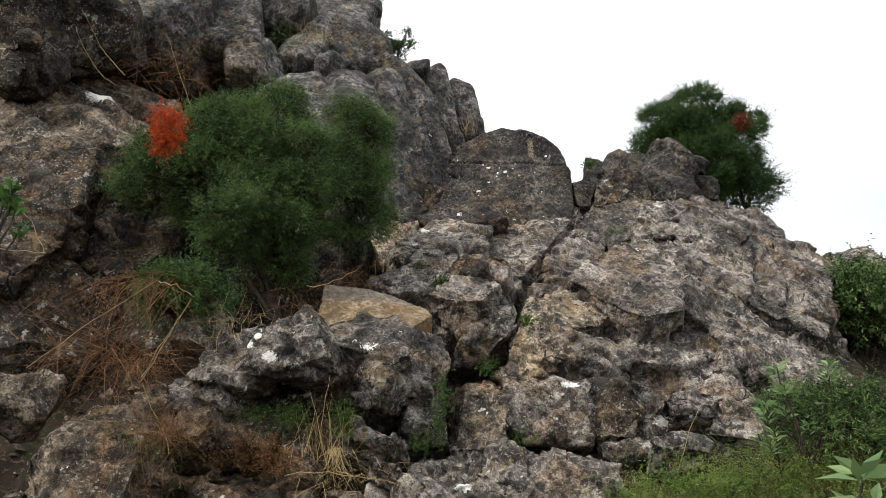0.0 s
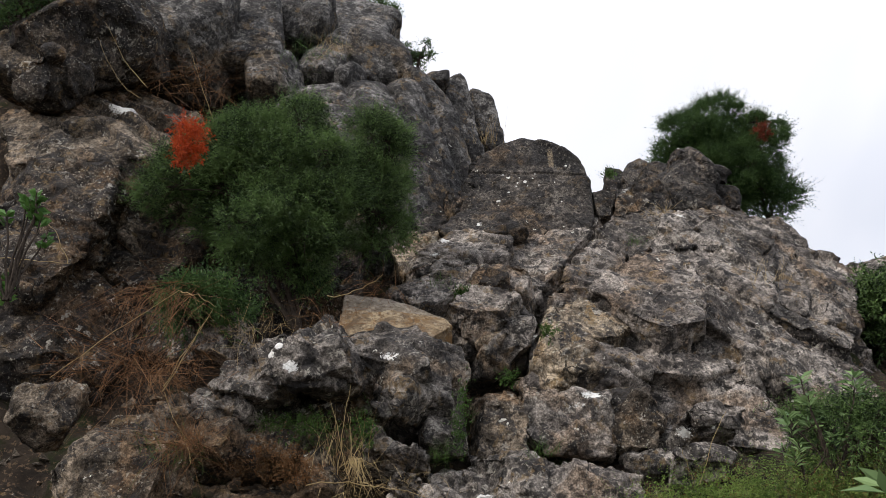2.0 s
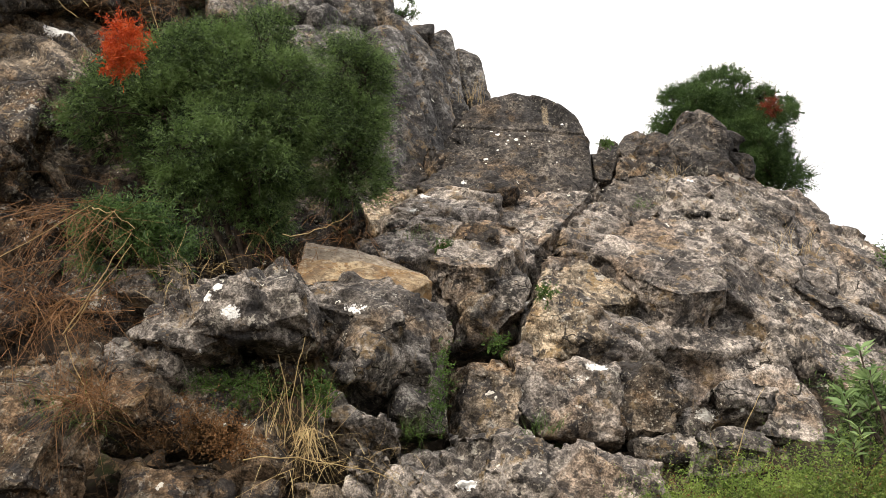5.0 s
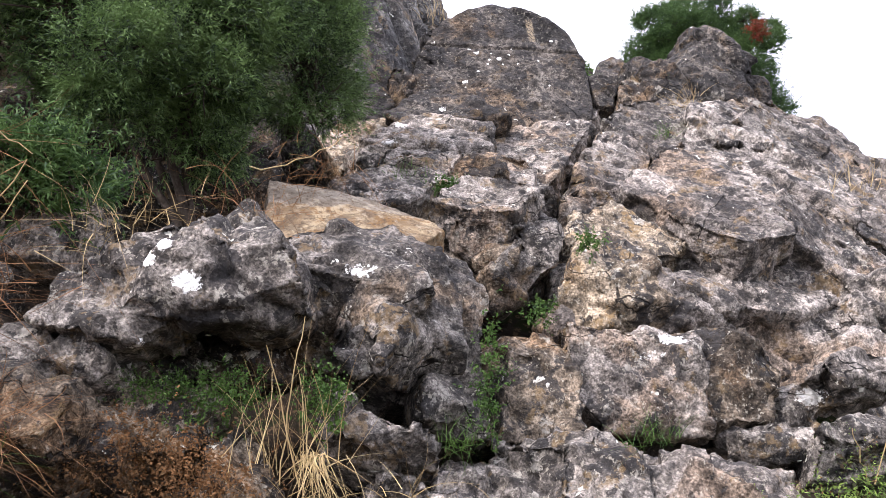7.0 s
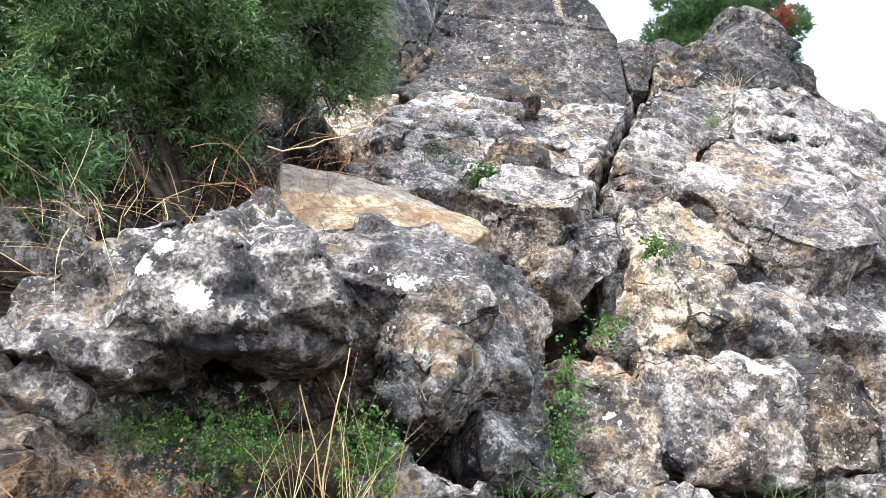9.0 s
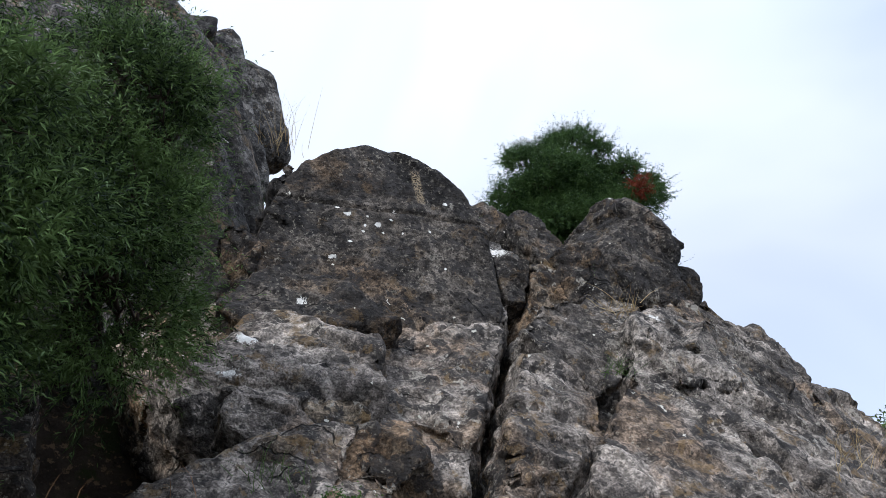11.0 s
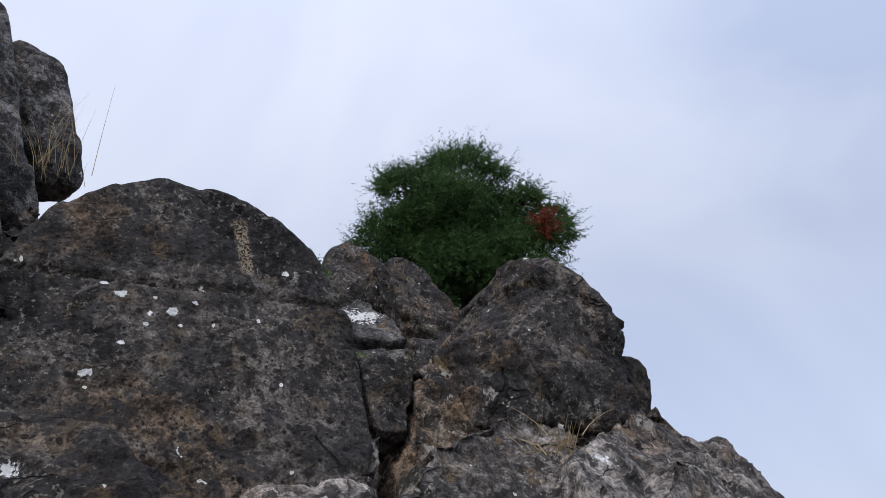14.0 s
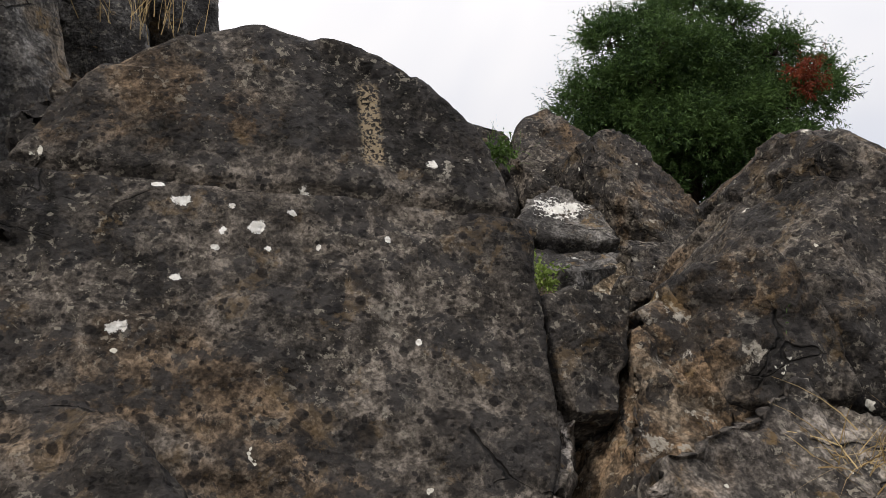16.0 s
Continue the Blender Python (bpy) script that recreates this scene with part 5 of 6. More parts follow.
rock("bank_rock", (-2.21, 5.34, 3.58), (1.65, 0.70, 2.81), 6, 42, 0, 91, label="L_bank", tone=1, res=0.018, form=0.6, sharp=150, cuts=4,
     chips=((-0.92, -0.01, -0.39, 0.631), (-0.46, -0.02, -0.89, 0.95), (0.95, -0.1, -0.3, 1.041), (1.0, -0.02, 0.04, 0.781), (0.81, -0.13, 0.57, 0.887), (0.51, -0.12, 0.85, 1.094), (-0.88, -0.1, 0.47, 0.899), (-0.89, -0.07, 0.45, 0.878), (0.27, -0.95, 0.16, 0.351), (0.13, -0.51, -0.85, 0.41)))
# the tone 6 rocks carry the bank's shade in their colour
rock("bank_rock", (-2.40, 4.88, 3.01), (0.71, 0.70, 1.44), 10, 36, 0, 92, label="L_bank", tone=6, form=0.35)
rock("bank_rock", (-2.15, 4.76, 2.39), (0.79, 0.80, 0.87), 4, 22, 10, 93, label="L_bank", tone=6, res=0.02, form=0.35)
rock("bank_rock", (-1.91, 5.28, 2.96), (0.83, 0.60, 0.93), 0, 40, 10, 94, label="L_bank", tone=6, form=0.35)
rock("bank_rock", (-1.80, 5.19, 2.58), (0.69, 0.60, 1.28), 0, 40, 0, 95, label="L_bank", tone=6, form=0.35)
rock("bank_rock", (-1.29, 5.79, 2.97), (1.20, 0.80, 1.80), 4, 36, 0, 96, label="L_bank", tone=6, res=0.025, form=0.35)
rock("rock_slab", (-0.09, 6.10, 3.24), (0.92, 0.40, 0.87), -8, 44, 0, 61, tone=3, res=0.013, form=0.4, label="L_slab", sharp=44, cuts=0,
     chips=((-0.91, -0.12, -0.39, 0.424), (-0.04, -0.13, -0.99, 0.439), (0.89, -0.19, -0.41, 0.504), (0.99, -0.08, 0.13, 0.443), (0.85, -0.08, 0.51, 0.445), (-0.11, -0.16, 0.98, 0.426), (-0.52, -0.12, 0.84, 0.352), (-0.62, -0.09, 0.78, 0.348), (-0.71, -0.1, 0.69, 0.365)))
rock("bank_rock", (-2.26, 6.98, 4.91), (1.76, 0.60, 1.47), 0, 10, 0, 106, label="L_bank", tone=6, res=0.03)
rock("rock_slab", (0.16, 6.07, 3.38), (0.66, 0.35, 0.44), -8, 44, 0, 109, tone=4, res=0.013, form=0.14, label="L_slab", sharp=44, cuts=0,
     chips=((-0.89, -0.07, -0.46, 0.307), (-0.16, -0.11, -0.98, 0.231), (0.35, -0.13, -0.93, 0.224), (0.78, -0.02, 0.62, 0.201), (0.58, -0.12, 0.81, 0.186), (0.11, -0.22, 0.97, 0.23), (-0.82, -0.13, 0.55, 0.284)))
rock("rock_mass", (1.98, 6.00, 2.96), (0.68, 0.60, 1.26), 18, 38, 0, 108, tone=0, res=0.016, form=0.25, label="L_face", sharp=44, cuts=0,
     chips=((-0.62, -0.03, -0.78, 0.538), (0.84, -0.19, -0.51, 0.312), (0.94, -0.21, -0.28, 0.297), (1.0, -0.09, 0.03, 0.368), (0.44, -0.07, 0.9, 0.632), (-0.91, -0.05, 0.41, 0.149)))



def cliff_rock(at, size, az, el, roll, seed, tone):
    """A rounded, water-worn rock of the cliff."""
    return rock("cliff_rock", at, size, az, el, roll, seed, label="L_cliff", tone=tone, res=0.018, sharp=8, cuts=6, form=0.10, rough=0.45)


# upright ribs beside the dome
for at, size, az, el, roll, seed, tone in (
        ((0.16, 8.00, 5.20), (0.25, 0.45, 0.76), 20, 10, -6, 57, 5),
        ((-0.10, 7.60, 4.97), (0.31, 0.50, 1.24), 24, 10, -7, 58, 5),
        ((-0.27, 7.48, 5.40), (0.28, 0.40, 0.22), 10, 20, 8, 59, 5),
        ((-0.30, 7.02, 4.58), (0.46, 0.62, 1.55), 24, 12, -9, 82, 5),
        ((-0.47, 6.62, 4.10), (0.50, 0.60, 1.35), 24, 14, -10, 83, 5),
        ((-0.74, 6.42, 4.02), (0.42, 0.55, 1.10), 20, 16, -12, 110, 5),
        ((-0.87, 7.02, 5.30), (0.84, 0.70, 0.66), 14, 30, 14, 86, 5),
        ((-0.93, 6.68, 5.00), (0.30, 0.45, 0.40), 10, 24, 0, 87, 5)):
    cliff_rock(at, size, az, el, roll, seed, tone)
# rounded rocks above the shrub
for at, size, az, el, roll, seed, tone in (
        ((-1.12, 7.55, 6.00), (0.95, 0.60, 0.80), 10, 34, 24, 112, 5),
        ((-2.35, 6.32, 5.30), (1.10, 0.80, 0.90), 8, 24, 8, 88, 5),
        ((-1.78, 6.62, 5.38), (0.56, 0.60, 0.92), 8, 20, -6, 113, 5),
        ((-1.45, 6.92, 5.72), (0.62, 0.60, 0.60), 6, 26, 10, 114, 5),
        ((-1.20, 6.70, 5.14), (0.48, 0.50, 0.42), 6, 26, 4, 115, 5),
        ((-1.52, 6.45, 4.92), (0.46, 0.50, 0.50), 6, 26, -10, 116, 5),
        # tone 6 here paints in the shade of the recess
        ((-3.15, 5.85, 5.42), (1.00, 0.70, 1.10), 8, 14, 4, 117, 6),
        ((-3.00, 5.52, 4.56), (0.52, 0.50, 0.40), 4, 14, 6, 118, 1)):
    cliff_rock(at, size, az, el, roll, seed, tone)

# stones between the cliff and the dome
rock("stone", (-0.07, 6.27, 3.72), (0.16, 0.30, 0.33), 10, 30, 0, 97, tone=4, label="L_gully")
rock("stone", (0.12, 6.44, 4.07), (0.15, 0.30, 0.23), 0, 36, 0, 105, tone=4, label="L_gully")
rock("stone", (-0.22, 6.36, 3.56), (0.32, 0.40, 0.53), 0, 36, -20, 99, tone=4, label="L_gully")
rock("stone", (0.05, 6.31, 3.89), (0.14, 0.25, 0.17), 0, 30, 0, 100, tone=4, label="L_gully")
rock("rock_mass", (3.65, 8.37, 3.02), (0.88, 1.00, 1.68), 10, 30, 10, 107, label="L_far", res=0.03, form=0.35)
rock("rock_mass", (4.24, 9.08, 3.69), (0.61, 0.60, 0.85), 0, 30, 14, 102, label="L_far", res=0.03, form=0.35)

# ---- plants ----
shrub("shrub", (-0.88, 4.80, 2.45), (-1.17, 4.76, 3.23), (0.51, 0.42, 0.54), 5, "dark green shrub with needle-like leaves and one red twig",
      92, (0.08, 0.15), 215, (0.026, 0.0046, 0.8), LEAF, 0.07, 17, ((-1.40, 4.14, 3.42, 0.05), (-1.33, 4.13, 3.40, 0.045), (-1.31, 4.12, 3.30, 0.045), (-1.38, 4.12, 3.31, 0.05), (-1.37, 4.12, 3.24, 0.04)), (0.6, 0, -0.8, 0.58),
      hollows=((-0.22, -0.28, -0.16, 0.27), (-0.34, -0.10, -0.34, 0.30), (-0.16, 0.05, -0.36, 0.22), (0.06, -0.30, -0.12, 0.10)),
      limbs=((0.05, 0.25, 0.05, 0.75), (0.30, 0, 0.62, 0.48), (0.66, -0.30, 0.0, 0.50), (-0.66, 0, 0.16, 0.46), (-0.22, 0, 0.52, 0.46), (0.12, -0.72, -0.50, 0.32), (0.42, -0.2, -0.66, 0.44)))
shrub("shrub", (-0.60, 5.25, 3.05), (-0.50, 5.10, 3.46), (0.14, 0.22, 0.46), 6, "slender drooping dark green shrub beside the cliff",
      26, (0.08, 0.13), 170, (0.024, 0.0038, 0.8), LEAF, 0.08, 17)
shrub("shrub", (2.55, 8.3, 4.1), (2.46, 8.15, 4.97), (0.56, 0.40, 0.54), 18, "dark green shrub with a rusty patch on the hilltop",
      80, (0.08, 0.14), 180, (0.028, 0.0060, 0.8), LEAF_FAR, 0.07, 16, ((2.80, 7.78, 5.00, 0.07),), withered_material=LEAF_RUST,
      limbs=((0.0, 0.1, -0.15, 0.72), (-0.42, -0.1, 0.12, 0.58), (0.10, 0, 0.52, 0.50), (0.66, -0.3, 0.10, 0.40), (0.35, 0, -0.45, 0.60), (-0.35, 0, -0.50, 0.55)))
shrub("shrub", (3.1, 8.5, 4.0), (2.98, 8.40, 4.52), (0.24, 0.2, 0.28), 28, "dark green shrub spreading low on the hilltop",
      18, (0.08, 0.14), 120, (0.028, 0.007, 0.9), LEAF_FAR, 0.10, 14)
shrub("shrub", (-1.22, 4.15, 2.25), (-1.20, 4.08, 2.46), (0.14, 0.12, 0.09), 9, "small dark green shrub in dry grass below the cliff",
      16, (0.05, 0.09), 55, (0.032, 0.007, 0.9), LEAF_FAR, 0.07, 14)
shrub("shrub", (2.80, 6.0, 2.2), (2.86, 6.05, 2.76), (0.38, 0.3, 0.24), 10, "green shrub growing beyond the edge of the outcrop",
      34, (0.10, 0.18), 60, (0.04, 0.014, 0.9), LEAF, 0.09, 12)
shrub("shrub", (-3.0, 5.5, 4.75), (-3.0, 5.35, 5.02), (0.26, 0.2, 0.24), 15, "dark leafy shrub hanging under the cliff top",
      16, (0.07, 0.12), 60, (0.03, 0.009, 0.9), LEAF_FAR, 0.07, 12)
shrub("shrub", (-0.88, 8.36, 6.23), (-0.88, 8.36, 6.73), (0.2, 0.2, 0.24), 12, "small dark shrub on the skyline of the cliff",
      10, (0.05, 0.1), 40, (0.03, 0.009, 0.9), LEAF_FAR, 0.06, 12)
shrub("shrub", (-0.53, 8.49, 5.92), (-0.53, 8.49, 6.32), (0.24, 0.16, 0.13), 13, "small dark shrub on the skyline of the cliff",
      9, (0.04, 0.07), 30, (0.028, 0.009, 0.9), LEAF_FAR, 0.05, 12)
shrub("shrub", (1.75, 4.05, 1.45), (1.75, 4.02, 1.78), (0.26, 0.2, 0.18), 14, "bushy green shrub at the foot of the outcrop",
      24, (0.07, 0.12), 60, (0.028, 0.006, 0.9), LEAF, 0.07, 14)


def lance_plant(root, seed, label, heads, length=0.075, width=0.019, material=LEAF_PALE, spread=0.2, rise=0.3, count=13):
    """Upright stems that end in rosettes of lance-shaped leaves."""
    rng = np.random.default_rng(seed)
    ob = thing("leafy_plant", root, label, "plant")
    for _ in range(heads):
        tip = np.array((rng.uniform(-spread, spread), rng.uniform(-0.10, 0.10), rise * rng.uniform(0.45, 1.1)))
        line = tip * np.linspace(0, 1, 6)[:, None] * (1, 1, 1) + rng.normal(size=(6, 3)) * 0.006
        v, f = tubes([line], [np.linspace(0.006, 0.003, 6)], 5)
        stem = mesh_object("stem", v, f, BARK, parent=ob)
        ang = np.arange(count) * 2.4
        way = unit(np.stack([np.cos(ang), np.sin(ang), rng.uniform(0.15, 1.0, count)], 1))
        base = line[-1] - np.array((0, 0, 1.0)) * rng.uniform(0, 0.05, (count, 1))
        v, f = leaves(base, way, length * rng.uniform(0.7, 1.2, count), width, 0.12, rng)
        mesh_object("leaf_rosette", v, f, material, False, stem)
    return ob


lance_plant((1.56, 3.86, 1.62), 21, "pale green plant with lance-shaped leaves before the rock", 9, spread=0.24, rise=0.42)
lance_plant((1.42, 3.88, 1.58), 22, "pale grey-green plant with narrow lance leaves", 5, 0.06, 0.012, spread=0.14, rise=0.26)
lance_plant((1.30, 2.80, 1.36), 23, "broad-leaved pale green rosette at the path", 2, 0.14, 0.035, spread=0.06, rise=0.18, count=9)
lance_plant((-1.62, 3.12, 2.25), 24, "leafy shoot with rounded bright green leaves", 9, 0.05, 0.03, LEAF_BROAD, 0.10, 0.42, 10)
lance_plant((-1.70, 3.16, 2.18), 25, "low leafy shoot with rounded green leaves", 4, 0.05, 0.03, LEAF_BROAD, 0.08, 0.22, 9)

for k, (x, y, z, r) in enumerate(((0.72, 3.90, 1.44, 0.10), (0.86, 3.88, 1.50, 0.14), (1.02, 3.86, 1.52, 0.16), (1.16, 3.86, 1.55, 0.16), (1.30, 3.86, 1.55, 0.16), (1.46, 3.88, 1.56, 0.16),
                                  (1.62, 3.92, 1.58, 0.18), (1.78, 3.95, 1.60, 0.18), (1.10, 3.80, 1.46, 0.18), (1.40, 3.80, 1.46, 0.2), (1.95, 4.1, 1.66, 0.2), (1.7, 3.8, 1.48, 0.2))):
    herb("heath", (x, y, z - 0.02), (r, r * 0.7, 0.12), 300 + k, "low bright green heath with reddish tips", 300, LEAF_HEATH, (0.016, 0.004, 1.0), 0.09, 12, "heath")
    if k % 2:
        herb("heath", (x - 0.05, y - 0.04, z), (r, r * 0.6, 0.10), 330 + k, "withered reddish sprigs in low heath", 40, RUSSET, (0.013, 0.004, 1.0), 0.09, 10, "heath")

# dry grass
tuft("dry_grass", (-1.30, 3.72, 2.44), 31, "long brown dead grass hanging from a ledge", 170, 0.40, DEAD, 0.09, 0.002, (-0.1, -0.35, -0.35), 0.55, 0.35)
tuft("dry_grass", (-1.42, 3.62, 2.12), 32, "matted reddish-brown dead grass among stones", 150, 0.30, DEAD, 0.12, 0.0025, (-0.5, -0.2, 0.1), 0.35, 0.6)
tuft("dry_grass", (-1.20, 3.62, 2.08), 33, "matted reddish-brown dead grass among stones", 120, 0.26, DEAD, 0.11, 0.0025, (0.4, -0.2, 0.1), 0.4, 0.6)
tuft("dry_grass", (-1.02, 3.46, 1.76), 34, "grey-green wiry grass tuft among stones", 220, 0.28, DEAD, 0.05, 0.002, (0, -0.4, 0.35), 0.55, 0.7)
tuft("grass", (-1.10, 3.50, 1.72), 35, "thin green grass tuft", 60, 0.22, MOSS, 0.06, 0.002, (0, -0.3, 0.5), 0.5, 0.6)
tuft("dry_grass", (-1.30, 3.80, 2.06), 36, "dry brown grass at the edge of the bank", 120, 0.34, DEAD, 0.10, 0.0025, (0.1, -0.3, 0.3), 0.6, 0.55)
tuft("dry_grass", (-1.15, 3.62, 1.80), 37, "dry brown grass at the edge of the bank", 90, 0.30, DEAD, 0.10, 0.0022, (0.1, -0.4, 0.3), 0.6, 0.6)
tuft("dry_grass", (-0.90, 3.98, 2.30), 38, "yellowish dry grass behind the long boulder", 70, 0.24, STRAW, 0.10, 0.002, (0.1, -0.2, 0.45), 0.5, 0.6)
tuft("dry_grass", (-0.60, 4.05, 2.36), 39, "yellowish dry grass behind the long boulder", 60, 0.22, DEAD, 0.12, 0.002, (0, -0.1, 0.5), 0.5, 0.6)
tuft("dry_grass", (-0.48, 3.80, 1.70), 40, "straw-coloured dead grass standing between boulders", 46, 0.34, STRAW, 0.06, 0.0020, (0.02, -0.1, 0.9), 0.3, 0.26)
tuft("dry_grass", (-0.42, 3.78, 1.72), 41, "drooping yellow straw between boulders", 70, 0.18, STRAW, 0.02, 0.0022, (0.05, -0.3, -0.35), 0.4, 0.2)
tuft("dry_grass", (-0.40, 3.74, 1.60), 42, "tangled straw at the foot of the boulders", 30, 0.20, STRAW, 0.09, 0.002, (0, -0.2, 0.2), 0.4, 0.8)
tuft("dry_grass", (-0.20, 3.78, 1.60), 43, "tangled straw at the foot of the boulders", 40, 0.18, STRAW, 0.08, 0.002, (0, -0.2, 0.3), 0.4, 0.8)
tuft("grass", (0.36, 3.80, 1.73), 44, "small bright green grass tuft on a ledge", 60, 0.10, MOSS, 0.03, 0.002, (0, -0.2, 0.8), 0.35, 0.4)
tuft("grass", (-0.08, 4.00, 1.74), 45, "small bright green grass tuft in a cleft", 60, 0.12, MOSS, 0.03, 0.002, (0, -0.3, 0.6), 0.4, 0.5)
tuft("grass", (-1.10, 5.85, 4.84), 46, "yellow-green grass on a ledge of the cliff", 130, 0.14, MOSS, 0.14, 0.0025, (0, -0.2, 0.8), 0.4, 0.5)
tuft("dry_grass", (-0.95, 5.85, 4.90), 47, "dry grass on a ledge of the cliff", 50, 0.22, STRAW, 0.08, 0.002, (0, -0.1, 0.8), 0.3, 0.5)
tuft("dry_grass", (-1.75, 5.2, 4.25), 48, "dead grass hanging under the cliff", 120, 0.45, DEAD, 0.15, 0.0025, (0.2, -0.3, 0.1), 0.7, 0.7)
tuft("dry_grass", (0.20, 7.05, 4.62), 49, "tall dry grass at the foot of the cliff", 34, 0.40, STRAW, 0.06, 0.0025, (0.05, -0.1, 0.9), 0.3, 0.25)
tuft("grass", (0.02, 6.85, 4.14), 50, "green grass in the cleft beside the cliff", 120, 0.22, MOSS, 0.10, 0.0025, (0.1, -0.3, 0.6), 0.5, 0.6)
tuft("grass", (1.13, 5.56, 3.20), 51, "small green grass tuft in a crack of the face", 50, 0.12, MOSS, 0.03, 0.002, (0, -0.4, 0.7), 0.4, 0.4)
tuft("dry_grass", (1.38, 5.92, 3.52), 52, "short yellow grass below the knob", 60, 0.13, STRAW, 0.05, 0.0025, (0, -0.3, 0.7), 0.4, 0.5)
tuft("grass", (1.28, 7.38, 4.46), 53, "short grass on the gully stones", 40, 0.07, MOSS, 0.06, 0.002, (0, -0.2, 0.8), 0.3, 0.5)
tuft("dry_grass", (-0.12, 5.0, 2.80), 54, "short dry grass in a crack beside the slabs", 40, 0.12, MOSS, 0.05, 0.002, (0, -0.3, 0.7), 0.4, 0.5)
tuft("dry_grass", (1.85, 5.3, 2.85), 55, "wisps of dry grass on the rock face", 24, 0.26, STRAW, 0.05, 0.002, (0, -0.2, 0.8), 0.4, 0.3)
tuft("dry_grass", (-0.45, 4.45, 2.62), 56, "dry twiggy grass under the shrub", 50, 0.22, DEAD, 0.10, 0.002, (0.1, -0.3, 0.5), 0.6, 0.6)

# herbs and moss in the clefts
herb("moss", (-0.62, 3.90, 1.86), (0.12, 0.08, 0.07), 61, "bright green mossy herb under the boulder", 300, MOSS, (0.009, 0.005, 1.2), 0.025)
herb("moss", (-0.78, 3.92, 1.88), (0.12, 0.06, 0.05), 62, "dark green moss under the boulder", 220, MOSS, (0.008, 0.005, 1.2), 0.02)
herb("herb", (-0.80, 3.84, 1.72), (0.16, 0.08, 0.09), 63, "russet withered herb on dark soil", 330, RUSSET, (0.010, 0.006, 1.2), 0.035)
herb("herb", (-0.98, 3.84, 1.74), (0.16, 0.08, 0.07), 64, "russet withered herb on dark soil", 260, RUSSET, (0.010, 0.006, 1.2), 0.035)
herb("herb", (-0.66, 3.80, 1.66), (0.12, 0.06, 0.06), 65, "russet withered herb on dark soil", 220, RUSSET, (0.010, 0.006, 1.2), 0.035)
herb("creeper", (0.02, 4.03, 1.98), (0.035, 0.03, 0.10), 66, "small-leaved green creeper down a cleft", 60, MOSS, (0.011, 0.007, 1.2), 0.025)
herb("creeper", (0.00, 4.02, 1.84), (0.04, 0.03, 0.10), 67, "small-leaved green creeper down a cleft", 80, MOSS, (0.011, 0.007, 1.2), 0.025)
herb("creeper", (0.24, 4.42, 2.15), (0.05, 0.04, 0.05), 68, "dark green herb between ledge stones", 50, MOSS, (0.012, 0.008, 1.2), 0.025)
herb("herb", (-0.40, 3.86, 1.84), (0.06, 0.04, 0.08), 69, "green herb in the straw", 120, MOSS, (0.014, 0.007, 1.2), 0.03)
herb("herb", (1.24, 6.91, 3.95), (0.05, 0.04, 0.04), 70, "fresh green herb behind the dome", 60, LEAF_HEATH, (0.018, 0.008, 1.2), 0.03)
herb("herb", (1.29, 7.40, 4.44), (0.06, 0.05, 0.03), 71, "fresh green herb on gully stones", 50, MOSS, (0.02, 0.01, 1.2), 0.04)
herb("fern", (1.40, 6.20, 3.68), (0.05, 0.04, 0.05), 72, "dark fern in the shade of the knob", 40, LEAF_FAR, (0.018, 0.004, 0.9), 0.05, 12)
herb("herb", (0.02, 4.92, 2.72), (0.06, 0.04, 0.03), 73, "green herb in a crack beside the slabs", 110, MOSS, (0.014, 0.008, 1.2), 0.03)
herb("herb", (0.46, 4.62, 2.42), (0.04, 0.03, 0.03), 74, "green herb at the end of the crack", 60, MOSS, (0.014, 0.008, 1.2), 0.03)

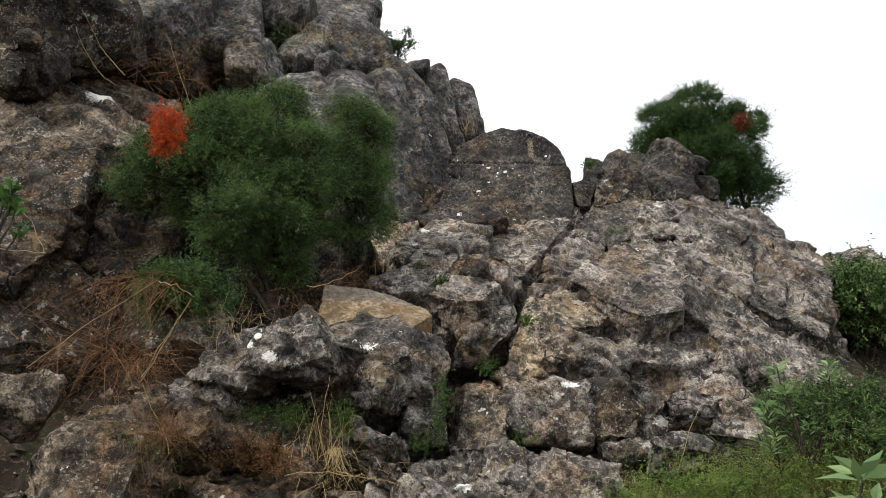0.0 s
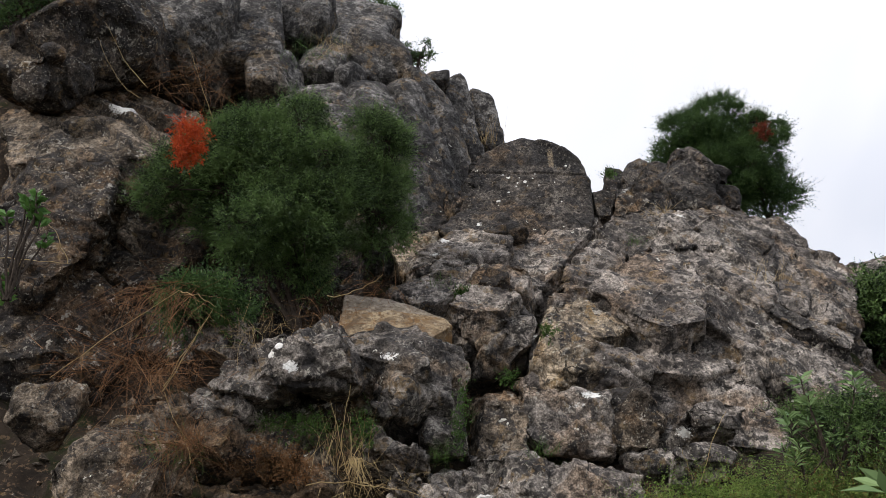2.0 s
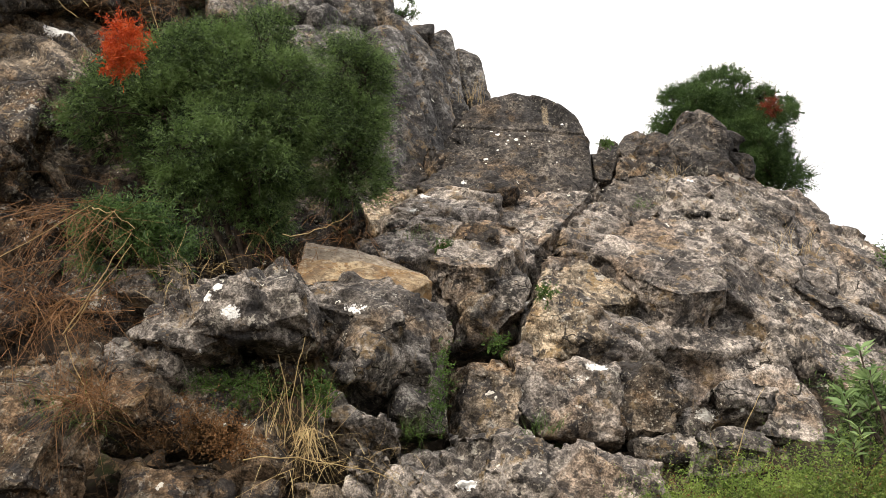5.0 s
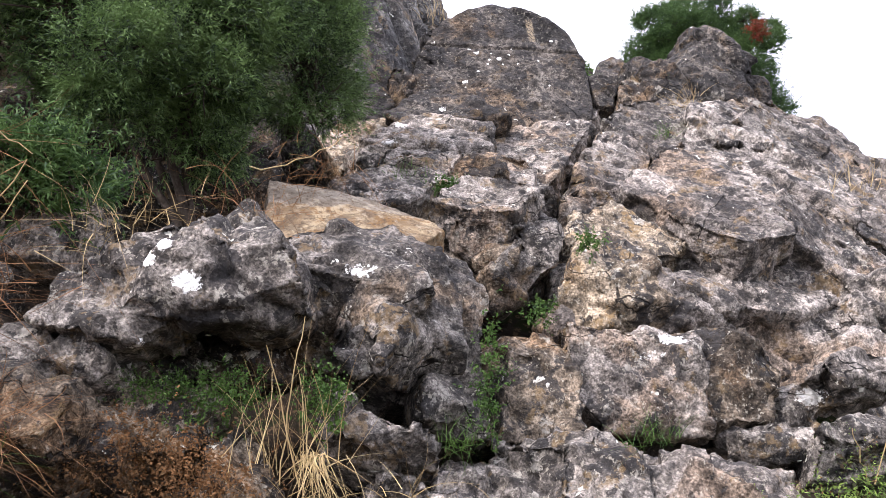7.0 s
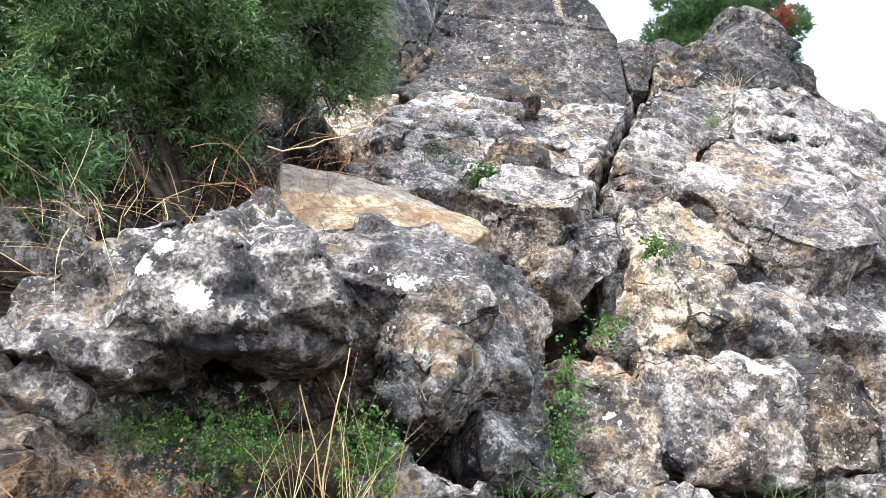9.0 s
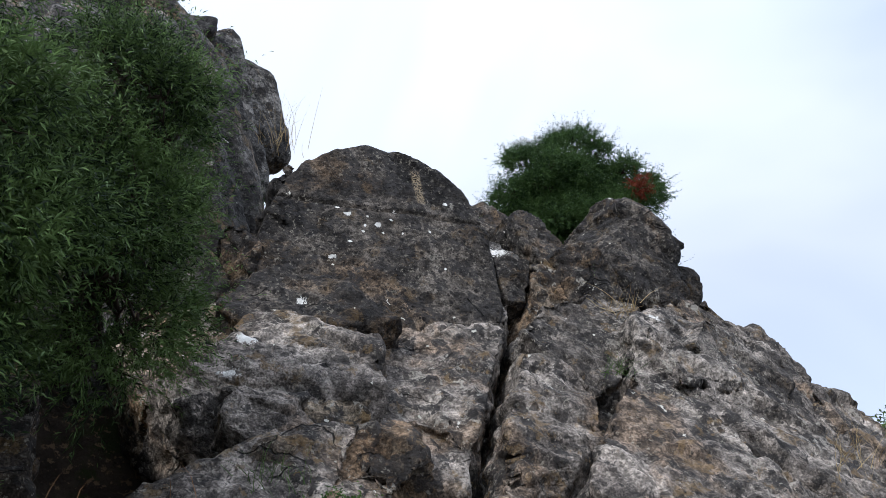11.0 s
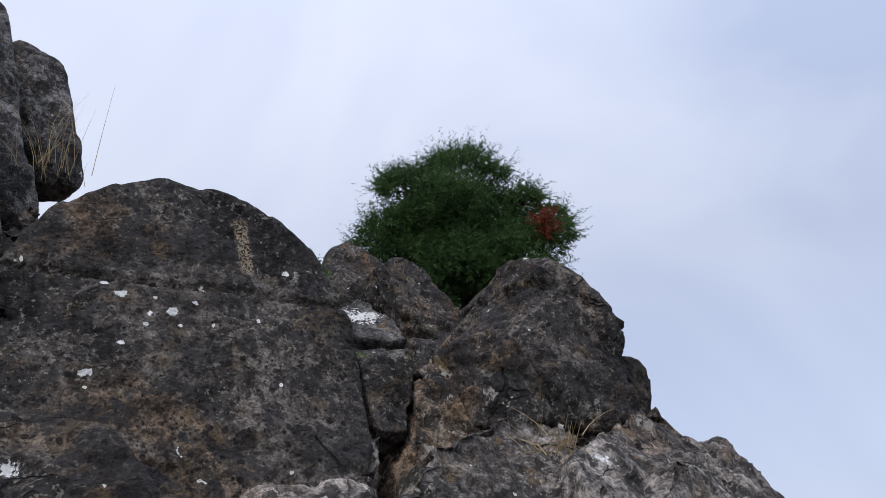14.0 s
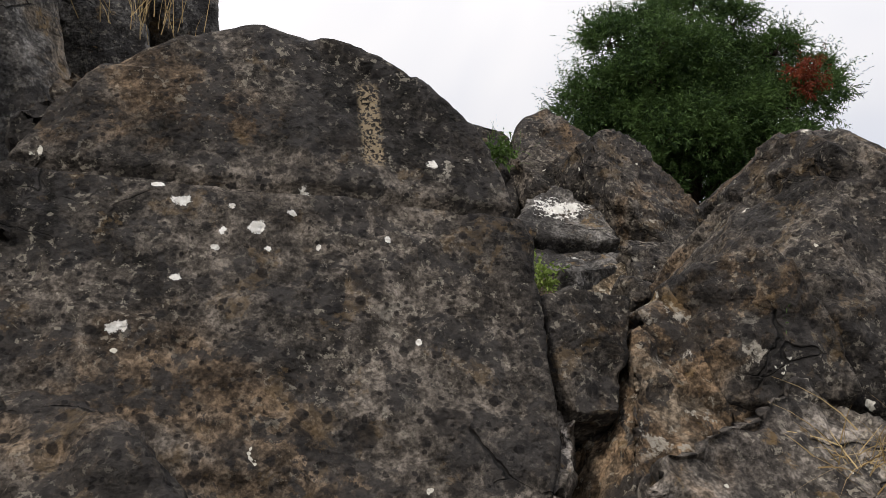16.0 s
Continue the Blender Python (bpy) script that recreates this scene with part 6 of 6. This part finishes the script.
# single stalks
stalk((-1.63, 3.53, 2.04), (-1.10, 3.45, 2.36), 81, sag=0.01)
stalk((-1.10, 3.45, 2.36), (-0.96, 3.47, 2.31), 82, sag=0.012)
stalk((-1.17, 3.57, 1.98), (-0.97, 3.48, 2.29), 83, sag=0.006)
stalk((-1.05, 3.62, 1.71), (-1.17, 3.55, 1.98), 84, sag=0.006)
stalk((-1.82, 3.38, 2.50), (-1.54, 3.40, 2.47), 85, sag=0.006)
stalk((-1.54, 3.40, 2.47), (-1.62, 3.34, 2.64), 86, sag=0.004)
stalk((-1.25, 3.77, 2.03), (-1.05, 3.72, 2.33), 87, sag=0.01)
stalk((1.05, 4.10, 1.62), (1.18, 4.06, 1.93), 88, sag=0.012)
stalk((1.02, 4.08, 1.62), (0.97, 4.04, 1.76), 89, sag=0.006)
stalk((-0.50, 3.78, 1.66), (-0.44, 3.72, 2.02), 90, sag=0.008)
stalk((-0.45, 3.76, 1.66), (-0.52, 3.70, 1.95), 91, sag=0.008)
stalk((-0.60, 3.72, 1.62), (-0.15, 3.66, 1.57), 92, sag=0.02)
stalk((-1.59, 5.20, 3.97), (-1.80, 5.20, 4.55), 94, sag=0.01, label="long dry stalk standing at the foot of the cliff")
stalk((-2.09, 5.30, 4.29), (-2.46, 5.30, 4.87), 95, sag=-0.05, label="long dry stalk hanging under the cliff")
stalk((-2.14, 5.30, 4.23), (-2.48, 5.30, 4.70), 96, sag=-0.08, label="long dry stalk hanging under the cliff")
stalk((-0.62, 4.10, 2.50), (-0.36, 4.15, 2.62), 93, sag=-0.03, label="bare thin twig reaching out of the shrub")


def litter():
    """Small angular stones strewn over the soil of the bank."""
    rng = np.random.default_rng(77)
    n = 900
    xy = np.stack([rng.uniform(-2.2, 2.2, n), rng.uniform(3.0, 4.6, n)], 1)
    z = ground_height(xy[:, 0], xy[:, 1])
    corner = np.array(((1, 0, 0), (-1, 0, 0), (0, 1, 0), (0, -1, 0), (0, 0, 1), (0, 0, -1)), float)
    tri = np.array(((0, 2, 4), (2, 1, 4), (1, 3, 4), (3, 0, 4), (2, 0, 5), (1, 2, 5), (3, 1, 5), (0, 3, 5)))
    v = corner[None] * rng.uniform(0.5, 1.3, (n, 6, 1)) + rng.normal(size=(n, 6, 3)) * 0.25
    v = v * (rng.uniform(0.008, 0.035, (n, 1, 1))) + np.concatenate([xy, z[:, None]], 1)[:, None]
    f = (np.arange(n)[:, None, None] * 6 + tri).reshape(-1, 3)
    return tagged(mesh_object("gravel", v.reshape(-1, 3), f, STONE[1], False), "loose angular stones strewn over the soil", "gravel", "", "stuff")


litter()
